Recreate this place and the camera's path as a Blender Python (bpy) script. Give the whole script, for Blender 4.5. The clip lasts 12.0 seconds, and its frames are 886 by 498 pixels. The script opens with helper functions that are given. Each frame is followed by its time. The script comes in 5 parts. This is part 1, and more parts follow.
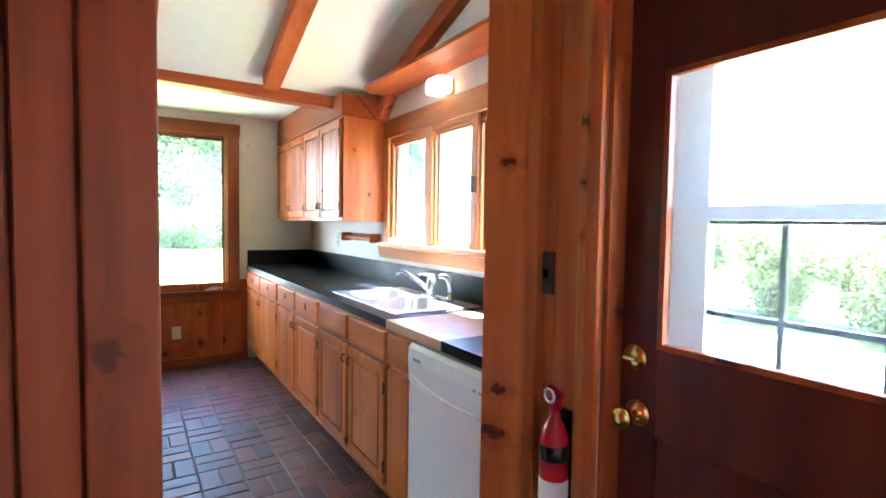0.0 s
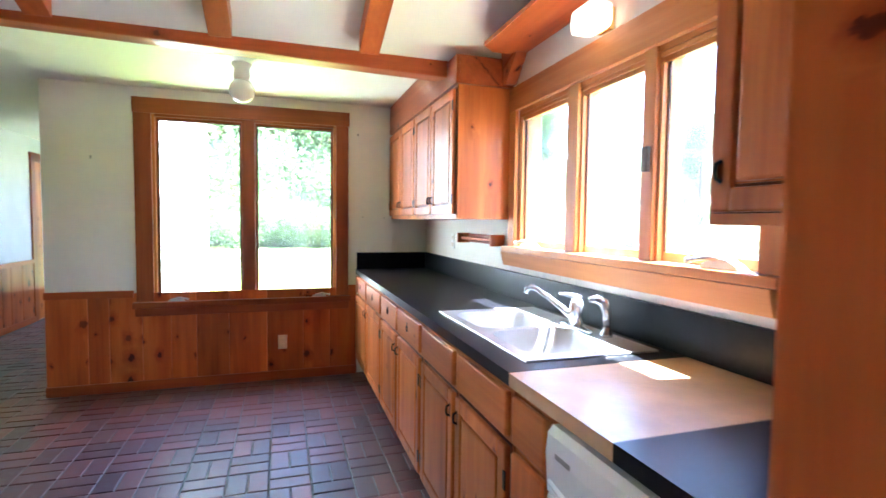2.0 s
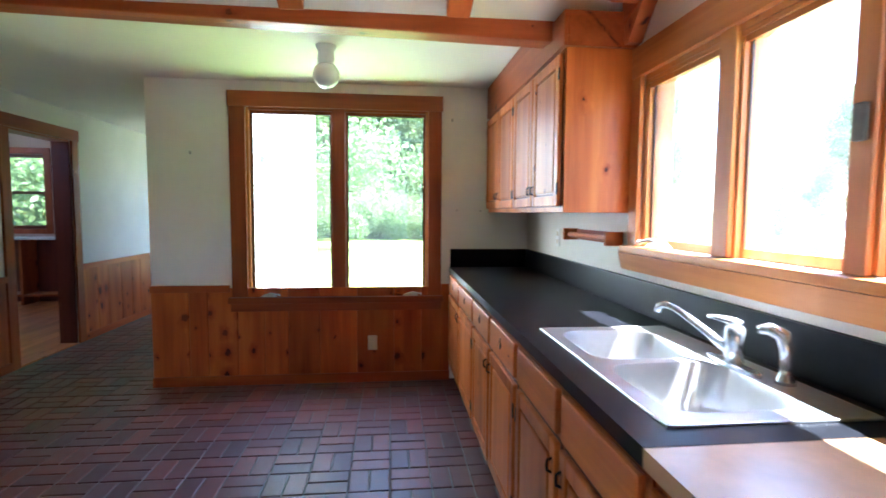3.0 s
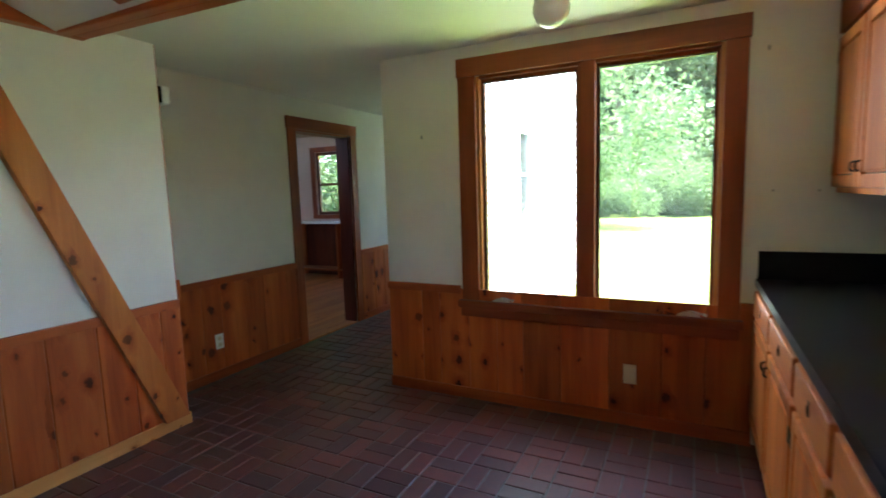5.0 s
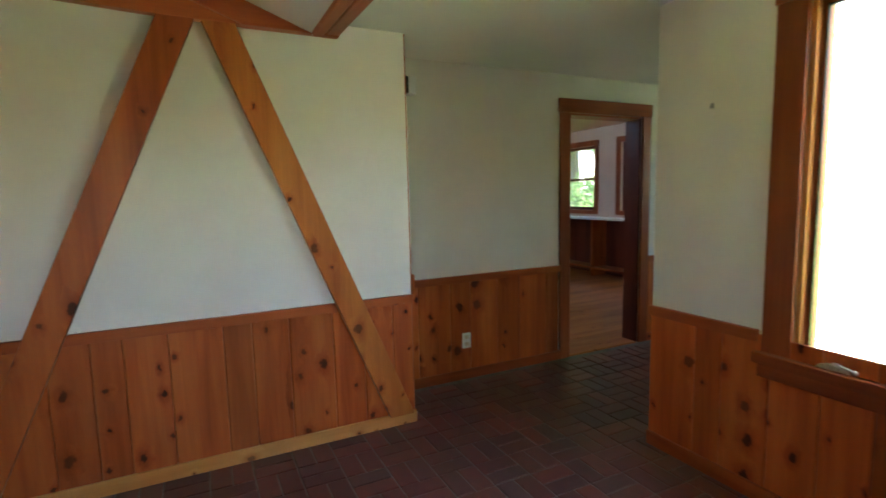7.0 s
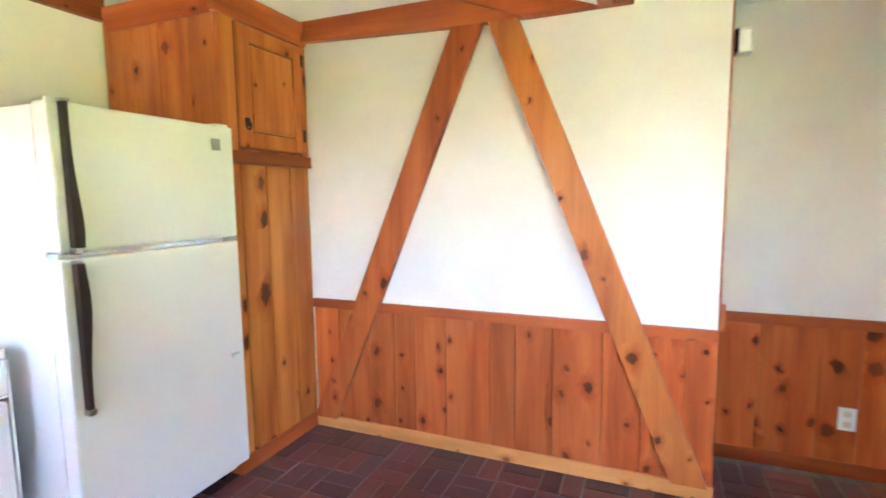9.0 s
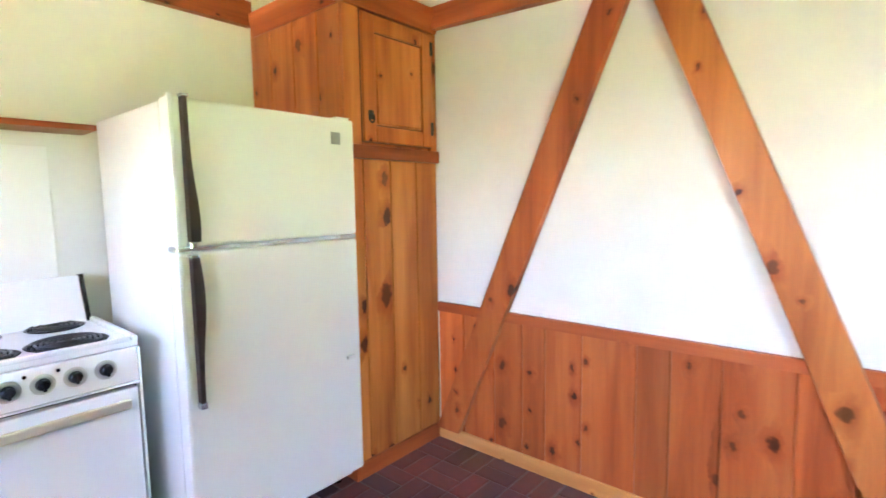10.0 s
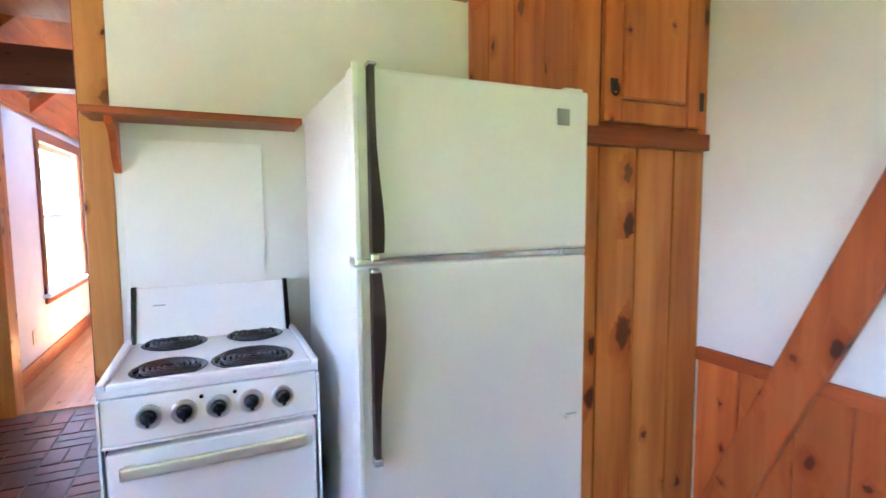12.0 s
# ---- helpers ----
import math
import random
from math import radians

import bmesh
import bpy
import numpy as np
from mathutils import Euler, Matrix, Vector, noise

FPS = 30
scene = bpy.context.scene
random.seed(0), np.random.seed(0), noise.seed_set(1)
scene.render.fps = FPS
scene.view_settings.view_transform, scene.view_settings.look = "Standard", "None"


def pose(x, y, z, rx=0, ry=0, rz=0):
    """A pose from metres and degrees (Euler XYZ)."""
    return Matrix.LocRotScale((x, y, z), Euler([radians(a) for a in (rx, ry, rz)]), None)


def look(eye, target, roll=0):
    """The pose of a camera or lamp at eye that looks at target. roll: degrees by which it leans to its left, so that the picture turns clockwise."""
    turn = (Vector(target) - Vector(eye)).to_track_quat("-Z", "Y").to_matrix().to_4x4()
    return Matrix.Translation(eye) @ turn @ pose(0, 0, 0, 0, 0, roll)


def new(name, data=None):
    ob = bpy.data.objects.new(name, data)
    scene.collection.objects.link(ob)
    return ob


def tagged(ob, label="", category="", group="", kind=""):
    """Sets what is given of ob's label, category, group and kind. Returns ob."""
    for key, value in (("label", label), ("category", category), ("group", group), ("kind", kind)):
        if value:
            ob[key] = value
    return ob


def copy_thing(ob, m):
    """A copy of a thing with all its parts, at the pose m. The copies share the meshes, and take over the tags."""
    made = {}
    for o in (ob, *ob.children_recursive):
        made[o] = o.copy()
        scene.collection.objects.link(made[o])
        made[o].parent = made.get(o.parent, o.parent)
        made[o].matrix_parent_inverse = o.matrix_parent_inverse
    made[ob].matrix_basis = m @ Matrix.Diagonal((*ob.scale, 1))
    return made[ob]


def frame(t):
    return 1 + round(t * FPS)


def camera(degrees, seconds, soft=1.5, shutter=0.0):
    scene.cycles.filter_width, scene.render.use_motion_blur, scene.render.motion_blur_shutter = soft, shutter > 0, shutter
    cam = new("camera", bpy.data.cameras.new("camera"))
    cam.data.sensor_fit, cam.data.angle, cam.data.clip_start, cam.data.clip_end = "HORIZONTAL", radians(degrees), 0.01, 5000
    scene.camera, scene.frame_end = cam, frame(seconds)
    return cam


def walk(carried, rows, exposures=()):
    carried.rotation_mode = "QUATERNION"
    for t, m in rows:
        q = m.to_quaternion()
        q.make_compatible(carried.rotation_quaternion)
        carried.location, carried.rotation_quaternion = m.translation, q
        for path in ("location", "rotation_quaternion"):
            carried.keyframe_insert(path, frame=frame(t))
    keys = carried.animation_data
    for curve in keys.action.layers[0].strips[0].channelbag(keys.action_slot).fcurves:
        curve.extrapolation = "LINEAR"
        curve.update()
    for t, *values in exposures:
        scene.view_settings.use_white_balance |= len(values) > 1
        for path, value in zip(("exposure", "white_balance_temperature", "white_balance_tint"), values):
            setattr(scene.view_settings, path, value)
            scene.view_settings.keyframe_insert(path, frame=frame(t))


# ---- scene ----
cam = camera(83.5, 12.0, soft=1.6, shutter=0.4)
PATH = [
    (0, (0.498, 0.273, 1.347), (1.57, 1.959, 1.245), 0.9),
    (0.5, (0.597, 0.418, 1.345), (1.575, 2.159, 1.243), 0.9),
    (1, (0.708, 0.6, 1.341), (1.571, 2.402, 1.241), 0.7),
    (1.5, (0.79, 0.811, 1.341), (1.546, 2.66, 1.235), 0.6),
    (2, (0.866, 1.018, 1.335), (1.48, 2.918, 1.226), 0.7),
    (2.5, (0.946, 1.221, 1.343), (1.371, 3.171, 1.217), 0.6),
    (3, (1.003, 1.42, 1.347), (1.213, 3.404, 1.202), 0.4),
    (3.2, (1.021, 1.516, 1.343), (1.141, 3.507, 1.195), 0.2),
    (4.8, (1.166, 2.258, 1.442), (0.379, 4.08, 1.195), -1.7),
    (5, (1.172, 2.346, 1.418), (0.274, 4.118, 1.187), -1.8),
    (5.5, (1.168, 2.56, 1.425), (0.01, 4.176, 1.198), -2.0),
    (6, (1.155, 2.772, 1.417), (-0.244, 4.184, 1.196), -1.9),
    (6.5, (1.109, 2.993, 1.399), (-0.504, 4.156, 1.183), -1.7),
    (7, (1.071, 3.167, 1.406), (-0.711, 4.049, 1.185), -1.3),
    (7.2, (1.043, 3.253, 1.4), (-0.796, 4.01, 1.187), -1.4),
    (8.8, (0.831, 3.973, 1.434), (-1.056, 3.348, 1.212), -0.3),
    (9, (0.776, 4.014, 1.415), (-1.059, 3.247, 1.202), -0.7),
    (9.5, (0.611, 4.041, 1.39), (-1.069, 2.974, 1.188), -1.0),
    (10, (0.443, 3.969, 1.386), (-1.073, 2.68, 1.187), -0.9),
    (10.5, (0.326, 3.878, 1.393), (-1.011, 2.405, 1.193), -0.5),
    (11, (0.213, 3.784, 1.385), (-0.915, 2.143, 1.196), -0.5),
    (11.5, (0.13, 3.654, 1.373), (-0.814, 1.899, 1.201), -0.5),
    (12, (0.092, 3.492, 1.374), (-0.744, 1.683, 1.206), -0.4),
]
EXPOSURES = [(0.0, 5.28, 5250, 11), (0.5, 5.42, 5300, 12), (1.0, 5.5, 5350, 13), (2.0, 5.18, 5350, 14), (2.5, 4.92, 5350, 13), (3.2, 4.42, 5350, 12), (4.8, 4.04, 5700, 7), (5.5, 4.06, 5900, 5), (7.2, 4.45, 6250, 5), (8.8, 6.08, 5950, 22), (10.5, 6.05, 5650, 22), (12.0, 5.64, 5400, 23)]
walk(cam, [(t, look(eye, target, roll)) for t, eye, target, roll in PATH], EXPOSURES)

# ---- sky and sun ----
world = bpy.data.worlds.new("sky")
scene.world = world
world.use_nodes = True
wt = world.node_tree
sky = wt.nodes.new("ShaderNodeTexSky")
sky.sky_type = "NISHITA"
sky.sun_disc = False
sky.sun_elevation = radians(67)
sky.sun_rotation = radians(97)
wt.nodes["Background"].inputs["Strength"].default_value = 0.15
wt.links.new(sky.outputs[0], wt.nodes["Background"].inputs["Color"])
sun_data = bpy.data.lights.new("sun", "SUN")
sun_data.energy = 5.0
sun_data.angle = radians(0.53)
sun_data.color = (1.0, 0.95, 0.87)
sun = new("sun", sun_data)
sun.matrix_world = look((4.2, -0.5, 10.0), (0, 0, 0))


# ---- materials ----
def nodes(name):
    m = bpy.data.materials.new(name)
    m.use_nodes = True
    return m, m.node_tree, m.node_tree.nodes["Principled BSDF"]


def put(tree, kind, **values):
    n = tree.nodes.new(kind)
    for key, value in values.items():
        n.inputs[key.replace("_", " ")].default_value = value
    return n


def ramp(tree, source, stops):
    n = tree.nodes.new("ShaderNodeValToRGB")
    while len(n.color_ramp.elements) < len(stops):
        n.color_ramp.elements.new(0.5)
    for e, (at, colour) in zip(n.color_ramp.elements, stops):
        e.position, e.color = at, (*colour, 1)
    tree.links.new(source, n.inputs[0])
    return n.outputs[0]


def mixed(tree, how, fac, a, b):
    n = tree.nodes.new("ShaderNodeMix")
    n.data_type, n.blend_type = "RGBA", how
    for slot, value in ((0, fac), (6, a), (7, b)):
        if isinstance(value, bpy.types.NodeSocket):
            tree.links.new(value, n.inputs[slot])
        else:
            n.inputs[slot].default_value = value if slot == 0 else (*value, 1)
    return n.outputs[2]


def maths(tree, op, a, b=0.0):
    n = tree.nodes.new("ShaderNodeMath")
    n.operation = op
    for slot, value in ((0, a), (1, b)):
        if isinstance(value, bpy.types.NodeSocket):
            tree.links.new(value, n.inputs[slot])
        else:
            n.inputs[slot].default_value = value
    return n.outputs[0]


def bump(tree, shader, height, strength, distance=0.002):
    n = put(tree, "ShaderNodeBump", Strength=strength, Distance=distance)
    tree.links.new(height, n.inputs["Height"])
    tree.links.new(n.outputs[0], shader.inputs["Normal"])


def placed(tree):
    """Object coordinates, pushed apart from piece to piece."""
    tc = tree.nodes.new("ShaderNodeTexCoord")
    info = tree.nodes.new("ShaderNodeObjectInfo")
    add = tree.nodes.new("ShaderNodeVectorMath")
    add.operation = "MULTIPLY_ADD"
    add.inputs[1].default_value = (37.0, 53.0, 71.0)
    tree.links.new(info.outputs["Random"], add.inputs[0])
    tree.links.new(tc.outputs["Object"], add.inputs[2])
    return add.outputs[0], info.outputs["Random"]


def wood(name, light, mid, dark, along="z", rough=0.42, knots=1.0, spread=0.35, coat=0.05, keep=0.34, long=6.0):
    """Varnished pine: streaks along one axis, slow changes of tone, dark oval knots."""
    m, tree, shader = nodes(name)
    where, rnd = placed(tree)
    k = "xyz".index(along)

    def scaled(across, length, source):
        mp = tree.nodes.new("ShaderNodeMapping")
        mp.inputs["Scale"].default_value = [length if n == k else across for n in range(3)]
        tree.links.new(source, mp.inputs["Vector"])
        return mp.outputs[0]

    apart = None
    if knots > 0:
        axes = tree.nodes.new("ShaderNodeSeparateXYZ")
        tree.links.new(where, axes.inputs[0])
        wide = maths(tree, "ADD", *[axes.outputs[n] for n in range(3) if n != k])
        flat = tree.nodes.new("ShaderNodeCombineXYZ")
        tree.links.new(maths(tree, "MULTIPLY", wide, 8.3), flat.inputs[0])
        tree.links.new(maths(tree, "MULTIPLY", axes.outputs[k], long), flat.inputs[1])
        wob = put(tree, "ShaderNodeTexNoise", Scale=30.0, Detail=3.0)
        tree.links.new(where, wob.inputs["Vector"])
        bent = tree.nodes.new("ShaderNodeVectorMath")
        bent.operation = "MULTIPLY_ADD"
        bent.inputs[1].default_value = (0.34, 0.26, 0.0)
        tree.links.new(wob.outputs["Color"], bent.inputs[0])
        tree.links.new(flat.outputs[0], bent.inputs[2])
        cells = put(tree, "ShaderNodeTexVoronoi", Scale=1.0)
        cells.voronoi_dimensions = "2D"
        tree.links.new(bent.outputs[0], cells.inputs["Vector"])
        picks = tree.nodes.new("ShaderNodeSeparateColor")
        tree.links.new(cells.outputs["Color"], picks.inputs[0])
        size = maths(tree, "ADD", maths(tree, "MULTIPLY", maths(tree, "POWER", picks.outputs[1], 2.5), 1.2), 0.5)
        apart = maths(tree, "ADD", maths(tree, "DIVIDE", cells.outputs["Distance"], size), maths(tree, "MULTIPLY", maths(tree, "GREATER_THAN", picks.outputs[0], keep), 5.0))
        pull_ = tree.nodes.new("ShaderNodeMapRange")
        pull_.inputs["From Max"].default_value = 0.5
        pull_.inputs["To Min"].default_value = 0.035
        pull_.inputs["To Max"].default_value = 0.0
        tree.links.new(apart, pull_.inputs["Value"])
        shove = tree.nodes.new("ShaderNodeVectorMath")
        shove.operation = "ADD"
        tree.links.new(where, shove.inputs[0])
        tree.links.new(pull_.outputs[0], shove.inputs[1])
        grain = shove.outputs[0]
    else:
        grain = where
    streak = put(tree, "ShaderNodeTexNoise", Scale=1.0, Detail=7.0, Roughness=0.62, Distortion=0.5)
    tree.links.new(scaled(30, 1.6, grain), streak.inputs["Vector"])
    slow = put(tree, "ShaderNodeTexNoise", Scale=1.0, Detail=2.0, Roughness=0.5)
    tree.links.new(scaled(7.0, 0.9, grain), slow.inputs["Vector"])
    blend = maths(tree, "ADD", maths(tree, "MULTIPLY", streak.outputs[0], 0.36), maths(tree, "MULTIPLY", slow.outputs[0], 0.72))
    colour = ramp(tree, blend, [(0.33, dark), (0.54, mid), (0.74, light)])
    tone = ramp(tree, rnd, [(0.0, (1 - spread,) * 3), (1.0, (1 + 0.5 * spread, 1 + 0.45 * spread, 1 + 0.35 * spread))])
    colour = mixed(tree, "MULTIPLY", 1.0, colour, tone)
    if apart:
        ring = ramp(tree, apart, [(0.075 * knots, (0.10, 0.045, 0.035)), (0.105 * knots, (0.26, 0.12, 0.09)), (0.125 * knots, (0.72, 0.54, 0.43)), (0.34 * knots, (1, 1, 1))])
        colour = mixed(tree, "MULTIPLY", maths(tree, "ADD", maths(tree, "MULTIPLY", picks.outputs[2], 0.3), 0.70), colour, ring)
    tree.links.new(colour, shader.inputs["Base Color"])
    shader.inputs["Roughness"].default_value = rough
    shader.inputs["Specular IOR Level"].default_value = 0.28
    shader.inputs["Coat Weight"].default_value = coat
    shader.inputs["Coat Roughness"].default_value = 0.25
    bump(tree, shader, streak.outputs[0], 0.25, 0.001)
    return m


def plain(name, colour, rough=0.5, metal=0.0, vary=0.08, scale=6.0, relief=0.05, fine=180.0, coat=0.0):
    m, tree, shader = nodes(name)
    where, rnd = placed(tree)
    big = put(tree, "ShaderNodeTexNoise", Scale=scale, Detail=4.0, Roughness=0.6)
    tree.links.new(where, big.inputs["Vector"])
    low = tuple(max(0.0, c * (1 - vary)) for c in colour)
    high = tuple(min(1.0, c * (1 + vary)) for c in colour)
    tree.links.new(ramp(tree, big.outputs[0], [(0.35, low), (0.65, high)]), shader.inputs["Base Color"])
    shader.inputs["Roughness"].default_value = rough
    shader.inputs["Metallic"].default_value = metal
    shader.inputs["Coat Weight"].default_value = coat
    if relief:
        small = put(tree, "ShaderNodeTexNoise", Scale=fine, Detail=3.0)
        tree.links.new(where, small.inputs["Vector"])
        bump(tree, shader, small.outputs[0], relief, 0.001)
    return m


PINE_V = wood("knotty_pine_upright", (0.62, 0.172, 0.04), (0.47, 0.107, 0.022), (0.26, 0.047, 0.0095), "z")
PINE_X = wood("knotty_pine_along_x", (0.5, 0.128, 0.03), (0.38, 0.082, 0.018), (0.22, 0.038, 0.008), "x", knots=0.6, keep=0.12)
PINE_Y = wood("knotty_pine_along_y", (0.5, 0.128, 0.03), (0.38, 0.082, 0.018), (0.22, 0.038, 0.008), "y", knots=0.6, keep=0.12)
HONEY_V = wood("honey_pine_upright", (0.63, 0.208, 0.048), (0.51, 0.14, 0.028), (0.3, 0.064, 0.012), "z", spread=0.18)
HONEY_Y = wood("honey_pine_along_y", (0.63, 0.208, 0.048), (0.51, 0.14, 0.028), (0.3, 0.064, 0.012), "y", knots=0.5, spread=0.18)
CAB_V = wood("cabinet_pine_upright", (0.64, 0.222, 0.05), (0.5, 0.138, 0.027), (0.29, 0.064, 0.012), "z", knots=0.5, keep=0.16, spread=0.2, rough=0.42, coat=0.08)
CAB_Y = wood("cabinet_pine_along_y", (0.64, 0.222, 0.05), (0.5, 0.138, 0.027), (0.29, 0.064, 0.012), "y", knots=0.5, keep=0.16, spread=0.2, rough=0.42, coat=0.08)
# Dark pine for grooves and gaps: stain plus their shade in one colour
GROOVE = wood("stain_and_shade_pine", (0.17, 0.055, 0.016), (0.12, 0.034, 0.010), (0.07, 0.018, 0.006), "z", knots=0, spread=0.1)
GOLD_V = wood("golden_pine_upright", (0.66, 0.31, 0.085), (0.55, 0.22, 0.05), (0.36, 0.115, 0.023), "z", spread=0.12)
GOLD_Y = wood("golden_pine_along_y", (0.72, 0.36, 0.11), (0.62, 0.27, 0.07), (0.45, 0.16, 0.035), "y", knots=0.7, spread=0.08)
TRIM_V = wood("window_trim_upright", (0.38, 0.103, 0.03), (0.29, 0.068, 0.018), (0.17, 0.034, 0.009), "z", knots=0, spread=0.15)
TRIM_X = wood("window_trim_along_x", (0.38, 0.103, 0.03), (0.29, 0.068, 0.018), (0.17, 0.034, 0.009), "x", knots=0, spread=0.15)
TRIM_Y = wood("window_trim_along_y", (0.38, 0.103, 0.03), (0.29, 0.068, 0.018), (0.17, 0.034, 0.009), "y", knots=0, spread=0.15)
PANTRY_V = wood("flame_knot_pine_upright", (0.66, 0.250, 0.055), (0.50, 0.160, 0.030), (0.30, 0.066, 0.012), "z", knots=1.5, keep=0.18, spread=0.2, long=4.6)
# Reddish pine with the dimness of the entry side put into the colour
DIM_PINE_V = wood("dim_reddish_pine_upright", (0.29, 0.06, 0.016), (0.215, 0.041, 0.012), (0.12, 0.021, 0.006), "z", knots=1.3, keep=0.2, spread=0.2)
KNOT_V = wood("very_knotty_pine_upright", (0.62, 0.172, 0.04), (0.47, 0.107, 0.022), (0.26, 0.047, 0.0095), "z", knots=1.5, keep=0.34, spread=0.25)
BRACE_V = wood("brace_pine_upright", (0.64, 0.242, 0.056), (0.52, 0.166, 0.034), (0.33, 0.083, 0.017), "z", keep=0.3, spread=0.1)
GTRIM_V = wood("golden_trim_upright", (0.64, 0.285, 0.085), (0.53, 0.20, 0.052), (0.35, 0.105, 0.024), "z", knots=0, spread=0.12)
GTRIM_Y = wood("golden_trim_along_y", (0.64, 0.285, 0.085), (0.53, 0.20, 0.052), (0.35, 0.105, 0.024), "y", knots=0.6, keep=0.2, spread=0.12)
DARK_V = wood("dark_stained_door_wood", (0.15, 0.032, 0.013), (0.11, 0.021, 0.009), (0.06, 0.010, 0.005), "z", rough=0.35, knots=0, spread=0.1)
DARK_X = wood("dark_beam_wood", (0.14, 0.04, 0.018), (0.10, 0.026, 0.012), (0.05, 0.012, 0.006), "x", knots=0.5, spread=0.1)
FLOOR_RED = wood("reddish_floorboards", (0.55, 0.22, 0.07), (0.45, 0.155, 0.045), (0.30, 0.085, 0.022), "y", rough=0.45, knots=0.5, spread=0.2, coat=0.0)
FLOOR_WOOD = wood("pine_floorboards", (0.66, 0.38, 0.155), (0.57, 0.29, 0.105), (0.42, 0.18, 0.058), "y", rough=0.4, knots=0.5, spread=0.2, coat=0.1)
WARM = plain("warm_beige_plaster", (0.60, 0.44, 0.35), 0.75, vary=0.05, scale=1.6, relief=0.12, fine=90)
WALL = plain("white_wall_plaster", (0.745, 0.72, 0.66), 0.75, vary=0.05, scale=1.6, relief=0.12, fine=90)
CEIL = plain("white_ceiling_paint", (0.83, 0.82, 0.79), 0.8, vary=0.03, scale=1.2, relief=0.12, fine=70)
PANEL = plain("off_white_panel", (0.775, 0.755, 0.715), 0.45, vary=0.02, scale=2.0, relief=0.03, fine=60)
WHITE = plain("white_enamel", (0.85, 0.86, 0.88), 0.22, vary=0.012, scale=2.0, relief=0.02, fine=60, coat=0.3)
CREAM = plain("off_white_textured_enamel", (0.78, 0.78, 0.74), 0.32, vary=0.015, scale=2.0, relief=0.10, fine=420, coat=0.2)
ALMOND = plain("almond_plastic", (0.62, 0.54, 0.40), 0.45, relief=0)
WHITE_PLASTIC = plain("white_plastic", (0.75, 0.75, 0.72), 0.4, relief=0)
LAMINATE = plain("black_laminate", (0.008, 0.009, 0.012), 0.34, vary=0.15, scale=40, relief=0.06, fine=300)
LAMINATE.node_tree.nodes["Principled BSDF"].inputs["Specular IOR Level"].default_value = 0.16
WORN = plain("tan_bare_substrate", (0.60, 0.37, 0.19), 0.34, vary=0.16, scale=5, relief=0.03, fine=120)
WORN.node_tree.nodes["Principled BSDF"].inputs["Specular IOR Level"].default_value = 0.9
IRON = plain("black_iron", (0.02, 0.018, 0.016), 0.5, 0.4, vary=0.3, scale=40, relief=0.1)
BLACK = plain("black_enamel", (0.012, 0.012, 0.014), 0.22, relief=0)
COIL = plain("burner_coil", (0.016, 0.015, 0.016), 0.32, 0.0, vary=0.3, scale=30)
CHROME = plain("chrome", (0.62, 0.66, 0.71), 0.14, 0.8, vary=0.02, relief=0)
PAN = plain("dulled_drip_pan", (0.022, 0.022, 0.024), 0.2, 0.3, vary=0.2, scale=20, relief=0)
STEEL = plain("brushed_stainless", (0.66, 0.68, 0.69), 0.35, 0.85, vary=0.05, scale=12, relief=0.08, fine=240)
BRASS = plain("polished_brass", (0.80, 0.56, 0.20), 0.14, 1.0, vary=0.1, scale=20, relief=0)
GOLD = plain("champagne_metal", (0.80, 0.74, 0.58), 0.34, 0.75, vary=0.05, scale=12, relief=0)
BRONZE = plain("dull_bronze", (0.06, 0.04, 0.028), 0.5, 0.4, vary=0.2, scale=30)
BROWN = plain("brown_grip_plastic", (0.030, 0.012, 0.008), 0.55, vary=0.15, scale=20, relief=0.05)
RED = plain("red_enamel", (0.36, 0.010, 0.016), 0.22, vary=0.05, relief=0)
PALE_METAL = plain("pale_worn_metal", (0.55, 0.55, 0.53), 0.3, 0.6, vary=0.1, scale=30, relief=0)
GREY = plain("grey_badge", (0.35, 0.35, 0.34), 0.35, 0.5, relief=0)
PAPER = plain("printed_label", (0.70, 0.70, 0.68), 0.6, relief=0)
MORTAR = plain("grey_mortar", (0.165, 0.15, 0.143), 0.85, vary=0.2, scale=25, relief=0.4, fine=140)
PORCH = plain("white_painted_trim", (0.80, 0.81, 0.84), 0.5, vary=0.02, relief=0.04)
SIDING = plain("white_clapboard_paint", (0.80, 0.80, 0.79), 0.6, vary=0.03, relief=0.08)
CONCRETE = plain("pale_path_concrete", (0.56, 0.54, 0.50), 0.85, vary=0.12, scale=3, relief=0.3)
GRASS = plain("mown_grass", (0.125, 0.175, 0.023), 0.8, vary=0.45, scale=2.5, relief=0.8, fine=60)
BARK = plain("grey_bark", (0.13, 0.10, 0.075), 0.85, vary=0.35, scale=18, relief=0.6, fine=40)
CAR_PAINT = plain("silver_car_paint", (0.55, 0.57, 0.60), 0.25, 0.3, vary=0.02, relief=0, coat=0.6)
CAR_GLASS = plain("dark_car_glass", (0.02, 0.022, 0.025), 0.08, relief=0)
ROOFING = plain("asphalt_shingle", (0.09, 0.09, 0.095), 0.85, vary=0.3, scale=20, relief=0.4)


